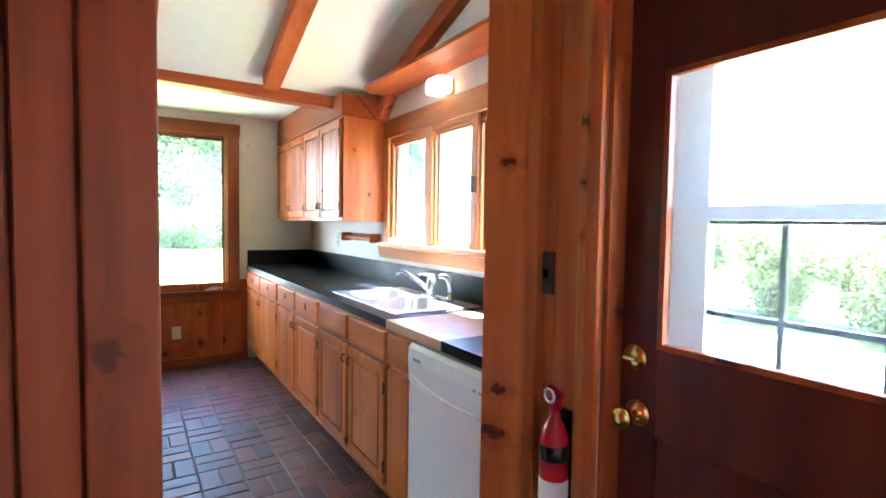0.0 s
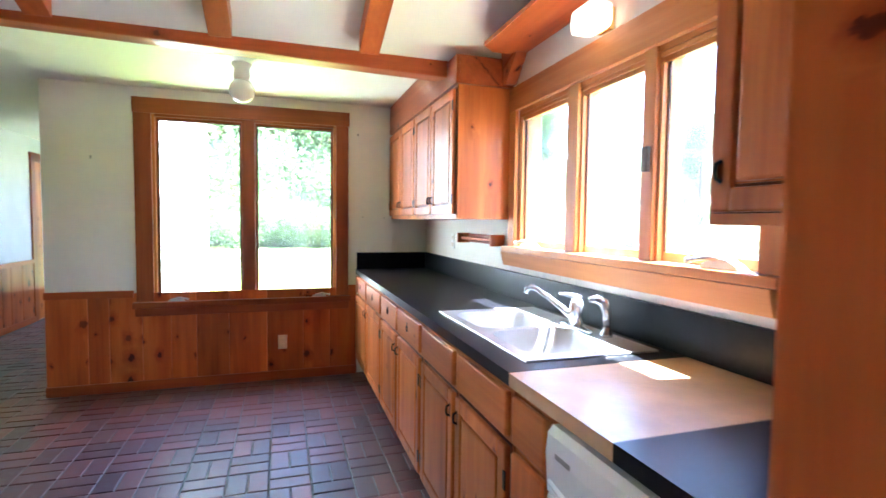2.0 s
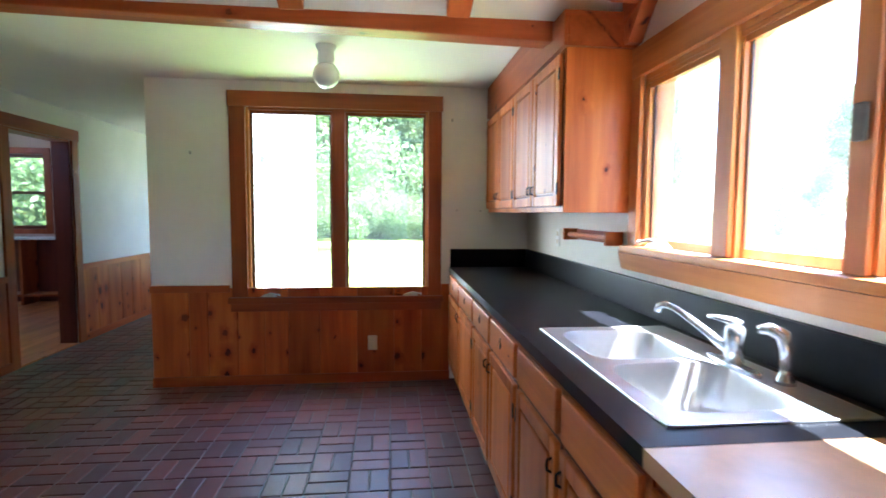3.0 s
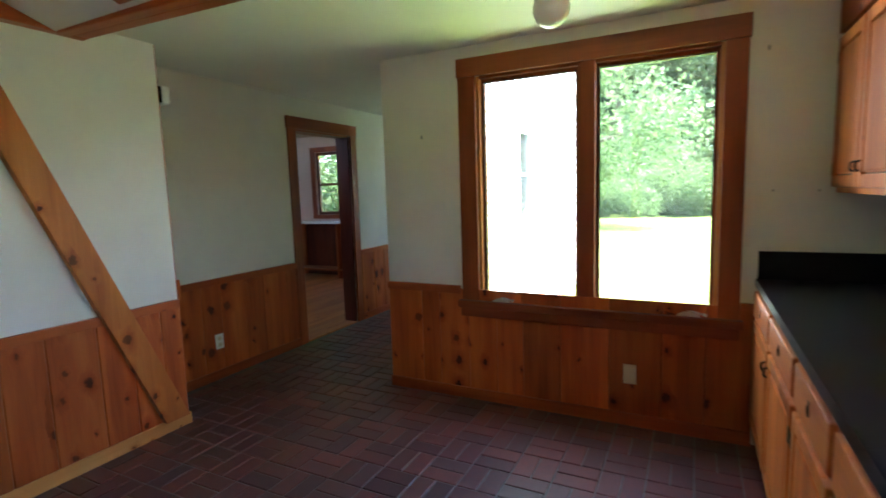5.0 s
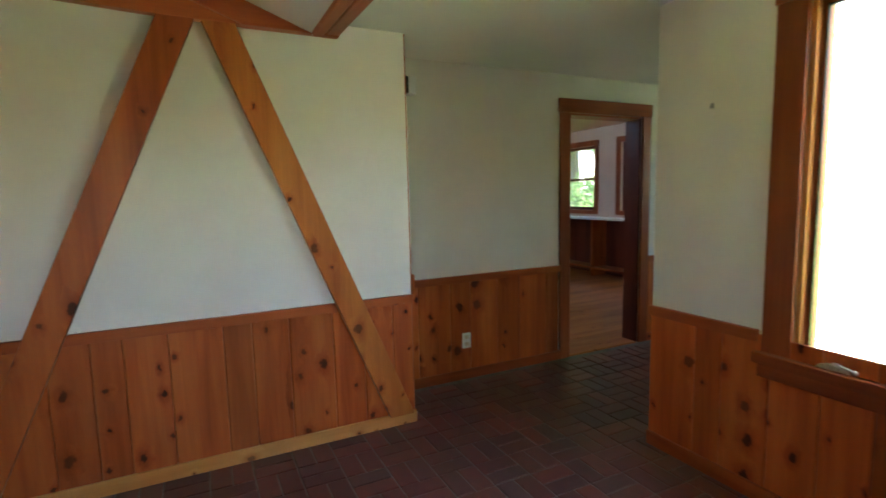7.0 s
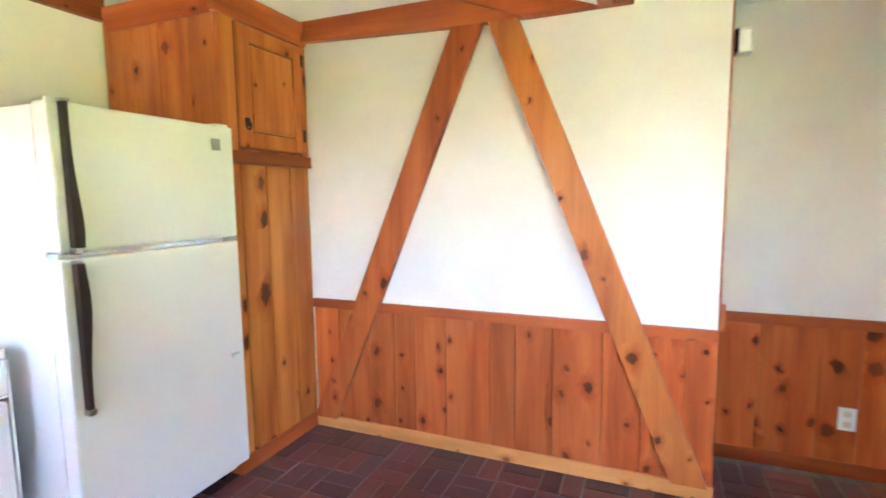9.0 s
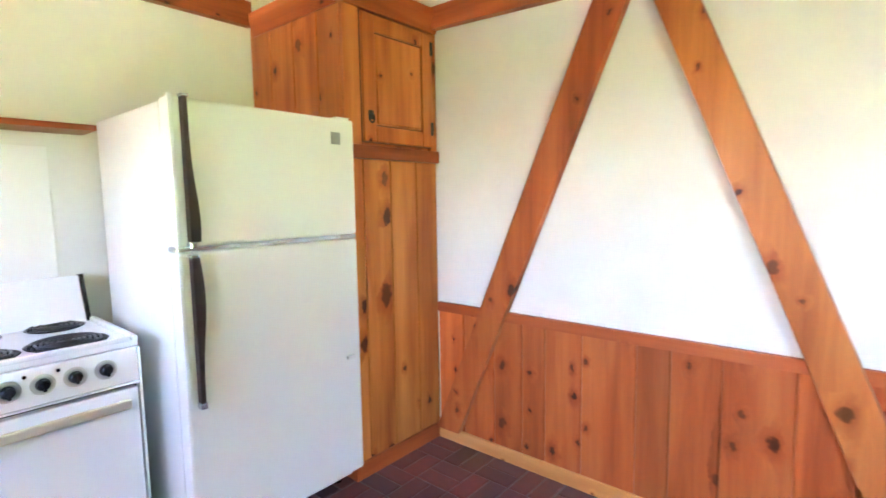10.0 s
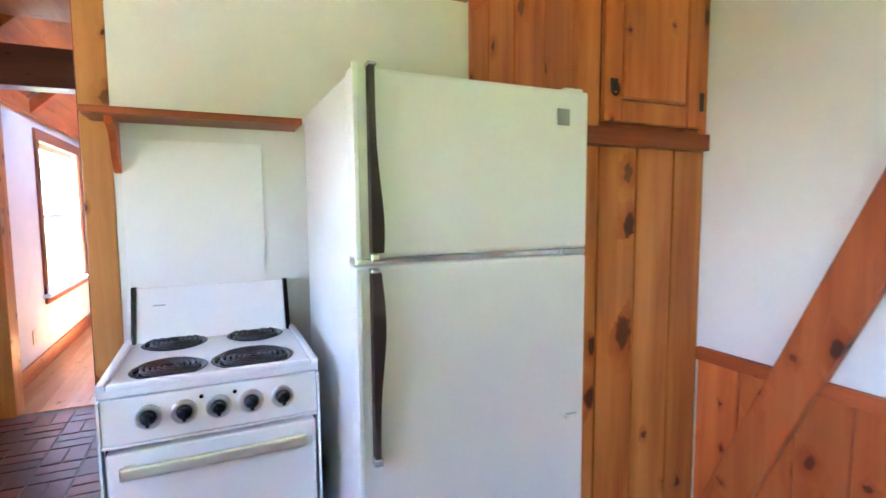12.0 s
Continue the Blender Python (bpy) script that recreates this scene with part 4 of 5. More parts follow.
structure("wall_room_north", boxes(*spans, (last, XH - 0.14, WY, WY + 0.14, 0, 2.9)), WARM, "warm beige wall with two windows in the next room", "wall")
structure("ceiling_room", prism([(9.45, 2.42), (9.45, 2.5), (3.6, 3.4), (3.6, 3.32)], "x", -7.5, XH - 0.14), WARM, "sloping beige ceiling of the next room", "ceiling")
structure("wall_room_east", boxes((XH - 0.28, XH - 0.1405, 3.6, 5.93, 2.5, 3.4), (XH - 0.28, XH - 0.1405, 5.93, 9.44, 2.5, 3.2)), WARM, "warm beige upper wall of the next room", "wall")
for a, b in ROOM:
    w = thing("window_room", ((a + b) / 2, WY, 1.0), "dark-cased double-hung window in the next room", "window", "windows of the next room", "structure")
    part("casing", boxes((a - 0.09, a, WY - 0.022, WY, 1.0, 2.25), (b, b + 0.09, WY - 0.022, WY, 1.0, 2.25), (a, b, WY - 0.022, WY, 2.16, 2.25), (a, b, WY - 0.03, WY, 1.0, 1.07)), TRIM_V, w)
    part("sash", boxes((a, a + 0.04, WY + 0.04, WY + 0.07, 1.07, 2.16), (b - 0.04, b, WY + 0.04, WY + 0.07, 1.07, 2.16), (a + 0.04, b - 0.04, WY + 0.04, WY + 0.07, 1.07, 1.12), (a + 0.04, b - 0.04, WY + 0.04, WY + 0.07, 2.11, 2.16), (a + 0.04, b - 0.04, WY + 0.04, WY + 0.07, 1.58, 1.62)), DARK_V, w)
    pane("pane", boxes((a + 0.03, b - 0.03, WY + 0.054, WY + 0.058, 1.10, 2.13)), w)
    part("insect_screen", boxes((a + 0.04, b - 0.04, WY + 0.075, WY + 0.077, 1.11, 2.12)), SCREEN, w, "dark insect screen")
bookcase = thing("low_bookcase", (-4.8, WY - 0.18, 0), "low reddish-brown built-in bookcase with a pale top", "bookcase")
part("top", boxes((-7.0, -2.6, WY - 0.34, WY - 0.002, 0.93, 0.96), bevel=0.003), WHITE_PLASTIC, bookcase, "pale shelf top")
part("back", boxes((-6.98, -2.62, WY - 0.02, WY - 0.003, 0.0, 0.929)), DARK_V, bookcase)
for x in (-6.98, -6.1, -5.15, -4.2, -3.3, -2.65):
    part("divider", boxes((x, x + 0.03, WY - 0.33, WY - 0.021, 0.0, 0.929)), PINE_V, bookcase)
part("shelf", boxes((-6.95, -2.65, WY - 0.32, WY - 0.021, 0.12, 0.15)), PINE_X, bookcase)


# ---- kitchen: cabinets and counter ----
FX = 1.487                       # face of the base cabinet frames


def raised_door(cabinet, name, face, a, b, z0, z1, out=-1, axis="x", material=CAB_V, framed=True, w=0.052):
    """A cabinet front: slab with a lip edge, a sunk groove and a raised field. It lies on the face and sticks out towards out."""
    def span(d0, d1, p, q, r, s):
        lo, hi = sorted((face + out * d0, face + out * d1))
        return (lo, hi, p, q, r, s) if axis == "x" else (p, q, lo, hi, r, s)

    if not framed:
        return part(name, boxes(span(0.003, 0.023, a, b, z0, z1), bevel=0.0085), material, cabinet)
    # Dark back sheet, slightly oversize: draws the shaded gap round each door
    leaf = part(name, boxes(span(0.0005, 0.0038, a - 0.003, b + 0.003, z0 - 0.003, z1 + 0.003), span(0.0039, 0.010, a + w - 0.004, b - w + 0.004, z0 + w - 0.004, z1 - w + 0.004)), GROOVE, cabinet, "dark back of the panelled front, stain and gap shade in its colour")
    part("stile", boxes(span(0.004, 0.024, a, a + w, z0, z1), bevel=0.0065), material, leaf)
    part("stile", boxes(span(0.004, 0.024, b - w, b, z0, z1), bevel=0.0065), material, leaf)
    part("rail", boxes(span(0.0042, 0.0235, a + w, b - w, z1 - w, z1), bevel=0.006), material, leaf)
    part("rail", boxes(span(0.0042, 0.0235, a + w, b - w, z0, z0 + w), bevel=0.006), material, leaf)
    part("field", raised_field(span, a + w + 0.007, b - w - 0.007, z0 + w + 0.007, z1 - w - 0.007), material, leaf)
    return leaf


def raised_field(span, a, b, z0, z1):
    """A bevelled panel: a thin edge that slopes up to a flat middle."""
    edge, mid = boxes(span(0.0095, 0.0135, a, b, z0, z1)), boxes(span(0.0136, 0.0225, a + 0.004, b - 0.004, z0 + 0.004, z1 - 0.004), bevel=0.0085)
    return joined(edge, mid)


def pull(leaf, face, y, z, upright=True):
    """A small black iron pull, standing off the face towards -x."""
    h = 0.022
    ends = ((0, h), (0, -h)) if upright else ((h, 0), (-h, 0))
    (ya, za), (yb, zb) = ends
    part("handle", joined(tube([(face, y + ya, z + za), (face - 0.016, y + 0.7 * ya, z + 0.7 * za), (face - 0.018, y, z), (face - 0.016, y + 0.7 * yb, z + 0.7 * zb), (face, y + yb, z + zb)], 0.0042, 8),
                          boxes((face - 0.003, face, y - 0.009, y + 0.009, z - 0.028, z + 0.028))), IRON, leaf, "black iron pull")


def hinge(leaf, face, y, z):
    part("hinge", boxes((face - 0.005, face, y - 0.008, y + 0.008, z - 0.028, z + 0.028), bevel=0.002), IRON, leaf, "black iron hinge")


def base_cabinet(y1, y0, label, fronts, pulls=True):
    """A base unit from y0 to y1. fronts: (from, to, hinge side) of each door, a drawer above each."""
    c = thing("base_cabinet", (1.8, (y0 + y1) / 2, 0), label, "cabinet", "base cabinets under the counter")
    top = 0.745 if 2.2 < y0 < 3.0 else 0.872
    part("body", boxes((FX, 2.105, y0 + 0.001, y1 - 0.001, 0.115, top), (1.565, 2.10, y0 + 0.001, y1 - 0.001, 0.0, 0.1145)), CAB_V, c)
    if top < 0.8:
        part("face_frame", boxes((FX, FX + 0.03, y0 + 0.001, y1 - 0.001, top + 0.0005, 0.872)), CAB_Y, c)
    for a, b, side in fronts:
        wide = b - a > 0.25
        drawer = raised_door(c, "drawer", FX, a + 0.014, b - 0.014, 0.724, 0.858, framed=False, material=CAB_Y)
        door = raised_door(c, "door", FX, a + 0.012, b - 0.012, 0.148, 0.700, framed=wide)
        if pulls and wide:
            part("pull_ring", joined(tube([(FX - 0.024, (a + b) / 2 + 0.013 * math.cos(k), 0.793 + 0.016 * math.sin(k)) for k in [0.52 * j for j in range(13)]], 0.003, 8),
                                     boxes((FX - 0.0245, FX - 0.0205, (a + b) / 2 - 0.008, (a + b) / 2 + 0.008, 0.797, 0.822))), IRON, drawer, "black iron ring pull")
        if side:
            y = b - 0.035 if side < 0 else a + 0.035
            pull(door, FX - 0.021, y, 0.625)
            yh = a + 0.014 if side < 0 else b - 0.014
            hinge(door, FX - 0.0205, yh, 0.60)
            hinge(door, FX - 0.0205, yh, 0.235)
    return c


base_cabinet(5.340, 4.185, "honey pine base cabinet with two drawers and doors", [(4.19, 4.76, -1), (4.77, 5.335, 1)])
base_cabinet(4.180, 3.200, "honey pine base cabinet with two drawers and doors", [(3.205, 3.69, -1), (3.70, 4.175, 1)])
base_cabinet(3.195, 2.258, "honey pine sink base cabinet with two false drawers", [(2.262, 2.715, -1), (2.725, 3.19, 1)], pulls=False)
base_cabinet(2.255, 2.036, "narrow honey pine filler cabinet beside the dishwasher", [(2.042, 2.250, 0)], pulls=False)

dishwasher = thing("dishwasher", (1.78, 1.73, 0), "white built-in dishwasher at the end of the counter", "dishwasher")
part("tub", boxes((1.52, 2.10, 1.412, 2.030, 0.02, 0.870)), GREY, dishwasher)
part("door", boxes((1.458, 1.519, 1.414, 2.028, 0.115, 0.700), bevel=0.006), WHITE, dishwasher)
panel_ = part("control_panel", prism([(1.458, 0.704), (1.452, 0.80), (1.456, 0.845), (1.470, 0.862), (1.519, 0.862), (1.519, 0.704)], "y", 1.414, 2.028, bevel=0.002), WHITE, dishwasher)
part("handle", tube([(1.456, 1.43 + 0.583 * k / 12, 0.735 - 0.030 * math.sin(math.pi * k / 12)) for k in range(13)], 0.008, 8, 0.6), WHITE, panel_, "curved white finger grip", True)
part("badge", boxes((1.4515, 1.4535, 1.925, 1.985, 0.800, 0.812)), GREY, panel_, "small grey badge")
for k in range(4):
    part("button", boxes((1.4517, 1.4540, 1.56 - 0.035 * k, 1.58 - 0.035 * k, 0.795, 0.803)), GREY, panel_)
part("toe_panel", boxes((1.56, 1.58, 1.414, 2.028, 0.0, 0.112)), BLACK, dishwasher)

# worktop: black laminate, one stretch of it stripped to the tan board
worktop = thing("worktop", (1.79, 3.4, 0.874), "black laminate counter with a tan stripped stretch and low backsplash", "worktop")
Z0, Z1 = 0.875, 0.914
part("slab", boxes((1.47, 2.108, 3.185, 5.358, Z0, Z1), (1.47, 1.585, 2.270, 3.185, Z0, Z1), (1.990, 2.108, 2.270, 3.185, Z0, Z1), (1.585, 1.990, 2.270, 2.360, Z0, Z1)), LAMINATE, worktop)
part("bare_stretch", boxes((1.47, 2.108, 1.806, 2.2695, Z0, Z1 - 0.001)), WORN, worktop, "tan bare board where the laminate is gone")
part("end_piece", boxes((1.47, 2.108, 1.405, 1.8055, Z0, Z1)), LAMINATE, worktop)
part("backsplash", boxes((2.088, 2.1085, 1.405, 5.337, Z1 + 0.0005, 1.060), bevel=0.002), LAMINATE, worktop)
part("backsplash", boxes((1.478, 2.1085, 5.338, 5.358, Z1 + 0.0005, 1.060), bevel=0.002), LAMINATE, worktop)

# sink
sink = thing("sink", (1.8, 2.77, 0.91), "double-bowl stainless steel drop-in sink", "sink")


def bowl(y0, y1, x0, x1, top, deep):
    """An open basin with rounded corners and sloping sides."""
    bm = bmesh.new()
    rings = []
    for z, inset, r in ((top, 0.0, 0.08), (top - 0.010, 0.004, 0.08), (top - deep + 0.05, 0.016, 0.078), (top - deep + 0.02, 0.026, 0.074), (top - deep + 0.005, 0.045, 0.06), (top - deep, 0.075, 0.04)):
        ring = []
        for cx, cy, a0 in ((x1 - inset - r, y1 - inset - r, 0), (x0 + inset + r, y1 - inset - r, 90), (x0 + inset + r, y0 + inset + r, 180), (x1 - inset - r, y0 + inset + r, 270)):
            for k in range(7):
                a = radians(a0 + 15 * k)
                ring.append(bm.verts.new((cx + r * math.cos(a), cy + r * math.sin(a), z)))
        rings.append(ring)
    n = len(rings[0])
    for p, q in zip(rings, rings[1:]):
        for i in range(n):
            bm.faces.new((p[i], p[(i + 1) % n], q[(i + 1) % n], q[i]))
    bm.faces.new(rings[-1])
    bmesh.ops.recalc_face_normals(bm, faces=bm.faces)
    return bm


def sink_deck(top):
    """The flat rim with two rounded holes."""
    bm = bmesh.new()
    outline = []
    for cx, cy, a0 in ((2.025, 3.185, 0), (1.585, 3.185, 90), (1.585, 2.365, 180), (2.025, 2.365, 270)):
        for k in range(7):
            a = radians(a0 + 15 * k)
            outline.append((cx + 0.022 * math.cos(a), cy + 0.022 * math.sin(a)))
    edges = []

    def loop(points):
        vs = [bm.verts.new((x, y, top)) for x, y in points]
        edges.extend(bm.edges.new((vs[i], vs[(i + 1) % len(vs)])) for i in range(len(vs)))

    loop(outline)
    for y0, y1 in ((2.40, 2.755), (2.795, 3.15)):
        pts = []
        for cx, cy, a0 in ((1.945 - 0.08, y1 - 0.08, 0), (1.605 + 0.08, y1 - 0.08, 90), (1.605 + 0.08, y0 + 0.08, 180), (1.945 - 0.08, y0 + 0.08, 270)):
            for k in range(7):
                a = radians(a0 + 15 * k)
                pts.append((cx + 0.08 * math.cos(a), cy + 0.08 * math.sin(a)))
        loop(pts)
    bmesh.ops.triangle_fill(bm, edges=edges, use_beauty=True, use_dissolve=False)
    bmesh.ops.recalc_face_normals(bm, faces=bm.faces)
    return bm


part("deck", sink_deck(0.9195), STEEL, sink)
part("rim", tube([(2.047, 2.345, 0.9165), (2.047, 3.205, 0.9165), (1.563, 3.205, 0.9165), (1.563, 2.345, 0.9165), (2.047, 2.345, 0.9165)], 0.0042, 8), STEEL, sink)
for y0, y1 in ((2.40, 2.755), (2.795, 3.15)):
    b = part("bowl", bowl(y0, y1, 1.605, 1.945, 0.9195, 0.165), STEEL, sink, "", True)
    part("drain", turned([(0.042, 0.0), (0.040, 0.004), (0.020, 0.002), (0.0, 0.002)], (1.775, (y0 + y1) / 2, 0.755)), CHROME, b, "chrome drain", True)
faucet = thing("faucet", (1.985, 2.70, 0.92), "chrome single-lever faucet with a long swivel spout", "faucet")
part("escutcheon", prism([(1.962 + 0.022 * math.cos(k * 0.2618) + 0.0, 2.70 + 0.11 * math.sin(k * 0.2618)) for k in range(24)], "z", 0.920, 0.932, bevel=0.003), CHROME, faucet)
part("body", turned([(0.026, 0.932), (0.025, 0.99), (0.026, 1.012), (0.024, 1.032), (0.014, 1.042)], (1.965, 2.70, 0)), CHROME, faucet, "", True)
part("spout", tube([(1.955, 2.715, 0.965), (1.935, 2.755, 0.995), (1.905, 2.815, 1.032), (1.880, 2.862, 1.058), (1.866, 2.888, 1.064), (1.855, 2.905, 1.056), (1.851, 2.910, 1.038)], [0.014, 0.0125, 0.011, 0.0105, 0.011, 0.012, 0.012], 12), CHROME, faucet, "", True)
part("lever", tube([(1.972, 2.688, 1.040), (1.958, 2.708, 1.050), (1.938, 2.738, 1.054), (1.922, 2.762, 1.053)], [0.017, 0.013, 0.009, 0.006], 10, 0.55), CHROME, faucet, "", True)
sprayer = thing("sink_sprayer", (2.0, 2.55, 0.92), "chrome side sprayer beside the faucet", "sprayer")
part("holder", turned([(0.024, 0.920), (0.022, 0.930), (0.015, 0.945), (0.014, 0.955)], (2.0, 2.555, 0)), CHROME, sprayer, "", True)
part("head", tube([(2.0, 2.555, 0.95), (1.998, 2.555, 1.01), (1.988, 2.56, 1.045), (1.965, 2.575, 1.058), (1.945, 2.59, 1.052)], [0.012, 0.017, 0.019, 0.016, 0.011], 12), CHROME, sprayer, "", True)

# upper cabinets
UX = 1.785


def upper_cabinet(y0, y1, z0, z1, label, doors):
    c = thing("upper_cabinet", (1.95, (y0 + y1) / 2, z0), label, "cabinet", "upper cabinets on the sink wall")
    part("body", boxes((UX, 2.107, y0, y1, z0, z1), bevel=0.002), CAB_V, c)
    for a, b, side in doors:
        d = raised_door(c, "door", UX, a, b, z0 + 0.028, z1 - 0.022)
        y = b - 0.028 if side < 0 else a + 0.028
        pull(d, UX - 0.021, y, z0 + 0.115)
        yh = a + 0.006 if side < 0 else b - 0.006
        hinge(d, UX - 0.0205, yh, z0 + 0.11)
        hinge(d, UX - 0.0205, yh, z1 - 0.11)
    return c


upper_cabinet(3.62, 5.358, 1.353, 2.090, "honey pine wall cabinet with four panelled doors", [(3.645, 4.06, -1), (4.075, 4.485, 1), (4.51, 4.925, -1), (4.94, 5.345, 1)])
upper_cabinet(1.41, 1.905, 1.335, 2.20, "honey pine wall cabinet at the end of the counter", [(1.425, 1.885, -1)])
structure("trim_cabinet_fascia", joined(boxes((1.765, 1.784, 3.60, 5.358, 2.091, 2.245), bevel=0.003), boxes((1.767, 1.784, 3.917, 5.357, 2.2455, 2.328)), boxes((1.785, 2.107, 3.60, 3.619, 2.091, 2.245), bevel=0.003), boxes((1.785, 2.107, 3.62, 5.358, 2.092, 2.24))), PINE_Y, "orange pine fascia above the wall cabinet", "trim")
structure("trim_fascia_far", boxes((1.785, 2.107, 3.905, 5.358, 2.246, 2.329)), CEIL, "white boxing above the cabinet fascia", "trim")

valance_shelf = thing("valance_shelf", (1.98, 2.5, 2.24), "wide orange pine shelf board over the sink window", "shelf")
part("board", prism([(1.855, 1.40), (2.107, 1.40), (2.107, 3.50), (1.93, 3.50), (1.855, 3.43)], "z", 2.238, 2.262, bevel=0.003), PINE_Y, valance_shelf)
part("bracket", prism([(3.44, 2.237), (3.60, 2.237), (3.60, 2.10), (3.56, 2.10)], "x", 2.04, 2.107, bevel=0.003), PINE_V, valance_shelf)

wall_light = thing("wall_light", (XE, 2.745, 2.13), "lit rounded white glass wall light on a brass base", "wall light")
part("base", boxes((2.078, 2.1075, 2.705, 2.785, 2.095, 2.185), bevel=0.008), BRASS, wall_light)
part("shade", boxes((1.972, 2.076, 2.668, 2.820, 2.090, 2.187), bevel=0.026), LIT, wall_light, "glowing white glass shade", True)

paper_holder = thing("paper_towel_holder", (2.08, 3.9, 1.2), "small pine paper holder under the wall cabinet", "paper holder")
part("bar", tube([(2.055, 3.70, 1.228), (2.055, 4.26, 1.228)], 0.014, 10), HONEY_Y, paper_holder)
part("side", boxes((2.02, 2.109, 3.685, 3.705, 1.195, 1.262), bevel=0.003), PINE_V, paper_holder)
part("side", boxes((2.02, 2.109, 4.255, 4.275, 1.195, 1.262), bevel=0.003), PINE_V, paper_holder)
part("back", boxes((2.098, 2.109, 3.706, 4.254, 1.20, 1.258)), PINE_Y, paper_holder)


def outlet(name, at, axis, out, label, colour=WHITE_PLASTIC, slots=True):
    """A duplex outlet on a wall; at: the plate's centre on the wall's face."""
    x, y, z = at
    t = thing(name, at, label, "outlet", "wall outlets")

    def span(d0, d1, w, z0, z1):
        if axis == "x":
            lo, hi = sorted((x + out * d0, x + out * d1))
            return (lo, hi, y - w, y + w, z + z0, z + z1)
        lo, hi = sorted((y + out * d0, y + out * d1))
        return (x - w, x + w, lo, hi, z + z0, z + z1)

    part("plate", boxes(span(0.0005, 0.007, 0.036, -0.058, 0.058), bevel=0.002), colour, t)
    for z0 in ((-0.04, 0.012) if slots else ()):
        part("socket", boxes(span(0.0065, 0.0088, 0.016, z0, z0 + 0.028), bevel=0.002), ALMOND, t)


outlet("wall_outlet", (0.860, YN - 0.016, 0.315), "y", -1, "almond wall outlet on the pine wainscot", ALMOND)
outlet("wall_outlet", (XH + 0.016, 4.935, 0.300), "x", 1, "white wall outlet on the hall wainscot")
outlet("wall_outlet", (XE, 4.61, 1.19), "x", -1, "white wall outlet above the backsplash")


def wall_hook(x, z):
    t = tagged(part("wall_hook", joined(boxes((x - 0.006, x + 0.006, YN - 0.008, YN - 0.0005, z - 0.014, z + 0.010)), tube([(x, YN - 0.006, z - 0.004), (x, YN - 0.02, z - 0.012), (x, YN - 0.022, z - 0.002)], 0.002, 6)), GREY),
               "tiny bronze picture hook on the white wall", "hook", "picture hooks on the window wall")
    return t


wall_hook(-0.489, 1.787)
wall_hook(1.486, 2.075)
for x, z in ((1.53, 1.37), (1.72, 1.365)):
    tagged(part("wall_anchor", turned([(0.006, 0.0), (0.006, -0.003), (0.002, -0.004)], (x, YN - 0.0005, z), "y", 10), GREY), "tiny grey plug in the plaster wall", "wall plug", "plugs in the window wall")

ceiling_light = thing("ceiling_light", (0.622, 4.50, FLAT), "white opal globe light on the flat ceiling, unlit", "ceiling light")
part("base", turned([(0.062, 0.0), (0.060, -0.012), (0.045, -0.03), (0.050, -0.075), (0.046, -0.105)], (0.622, 4.50, FLAT - 0.0005)), WHITE_PLASTIC, ceiling_light, "", True)
part("globe", turned([(0.077 * math.sin(radians(a)), -0.170 + 0.077 * math.cos(radians(a))) for a in range(34, 181, 10)] + [(0.001, -0.247)], (0.622, 4.50, FLAT)), OPAL, ceiling_light, "white opal glass globe", True)

alarm = thing("alarm_siren", (XA - 0.04, 4.35, 2.0), "small white alarm box on the wall's end", "alarm")
part("case", boxes((XA - 0.085, XA + 0.002, 4.334, 4.390, 1.995, 2.10), bevel=0.016), WHITE_PLASTIC, alarm)
part("backplate", boxes((XA - 0.08, XA - 0.004, 4.3205, 4.3335, 2.0, 2.095)), BLACK, alarm, "dark back plate")

tagged(part("ceiling_hanger", tube([(0.36, 3.05, 2.545), (0.355, 3.16, 2.475), (0.352, 3.30, 2.395), (0.35, 3.40, 2.325), (0.349, 3.44, 2.272)], [0.027] * 5, 8, 0.3), GOLD), "bent strip of pale brassy metal hanging from the ceiling", "hanger")

# ---- stove wall: shelf, stove, refrigerator, pantry ----
stove_shelf = thing("stove_shelf", (0.1, 1.42, 1.69), "pine shelf over the stove on a shaped bracket", "shelf")
part("board", boxes((-0.232, 0.475, 1.3245, 1.525, 1.690, 1.714), bevel=0.005), PINE_X, stove_shelf)
part("bracket", prism([(1.3245, 1.689), (1.485, 1.689), (1.47, 1.665), (1.425, 1.65), (1.395, 1.615), (1.38, 1.56), (1.352, 1.525), (1.3245, 1.505)], "x", 0.388, 0.412, bevel=0.002), PINE_V, stove_shelf)
structure("trim_heat_panel", boxes((-0.098, 0.39, 1.3205, 1.3265, 0.93, 1.633), bevel=0.001), PANEL, "white heat panel on the wall behind the stove", "panel")

stove = thing("electric_stove", (0.1, 1.66, 0), "white four-coil electric stove with chrome-ringed knobs", "stove")
part("body", boxes((-0.185, 0.391, 1.345, 1.925, 0.03, 0.868), bevel=0.004), WHITE, stove)
for x in (-0.16, 0.366):
    for y in (1.38, 1.90):
        part("foot", turned([(0.014, 0.0), (0.014, 0.03)], (x, y, 0), "z", 12), BLACK, stove)
part("cooktop", boxes((-0.188, 0.394, 1.345, 1.950, 0.869, 0.893), bevel=0.006), WHITE, stove)
part("cooktop_rim", boxes((-0.189, -0.165, 1.44, 1.952, 0.888, 0.908), (0.371, 0.395, 1.44, 1.952, 0.888, 0.908), (-0.165, 0.371, 1.926, 1.952, 0.888, 0.908), bevel=0.007), WHITE, stove)
back = part("back_guard", prism([(1.345, 0.893), (1.345, 1.078), (1.385, 1.084), (1.432, 0.95), (1.452, 0.893)], "x", -0.155, 0.358, bevel=0.003), WHITE, stove)
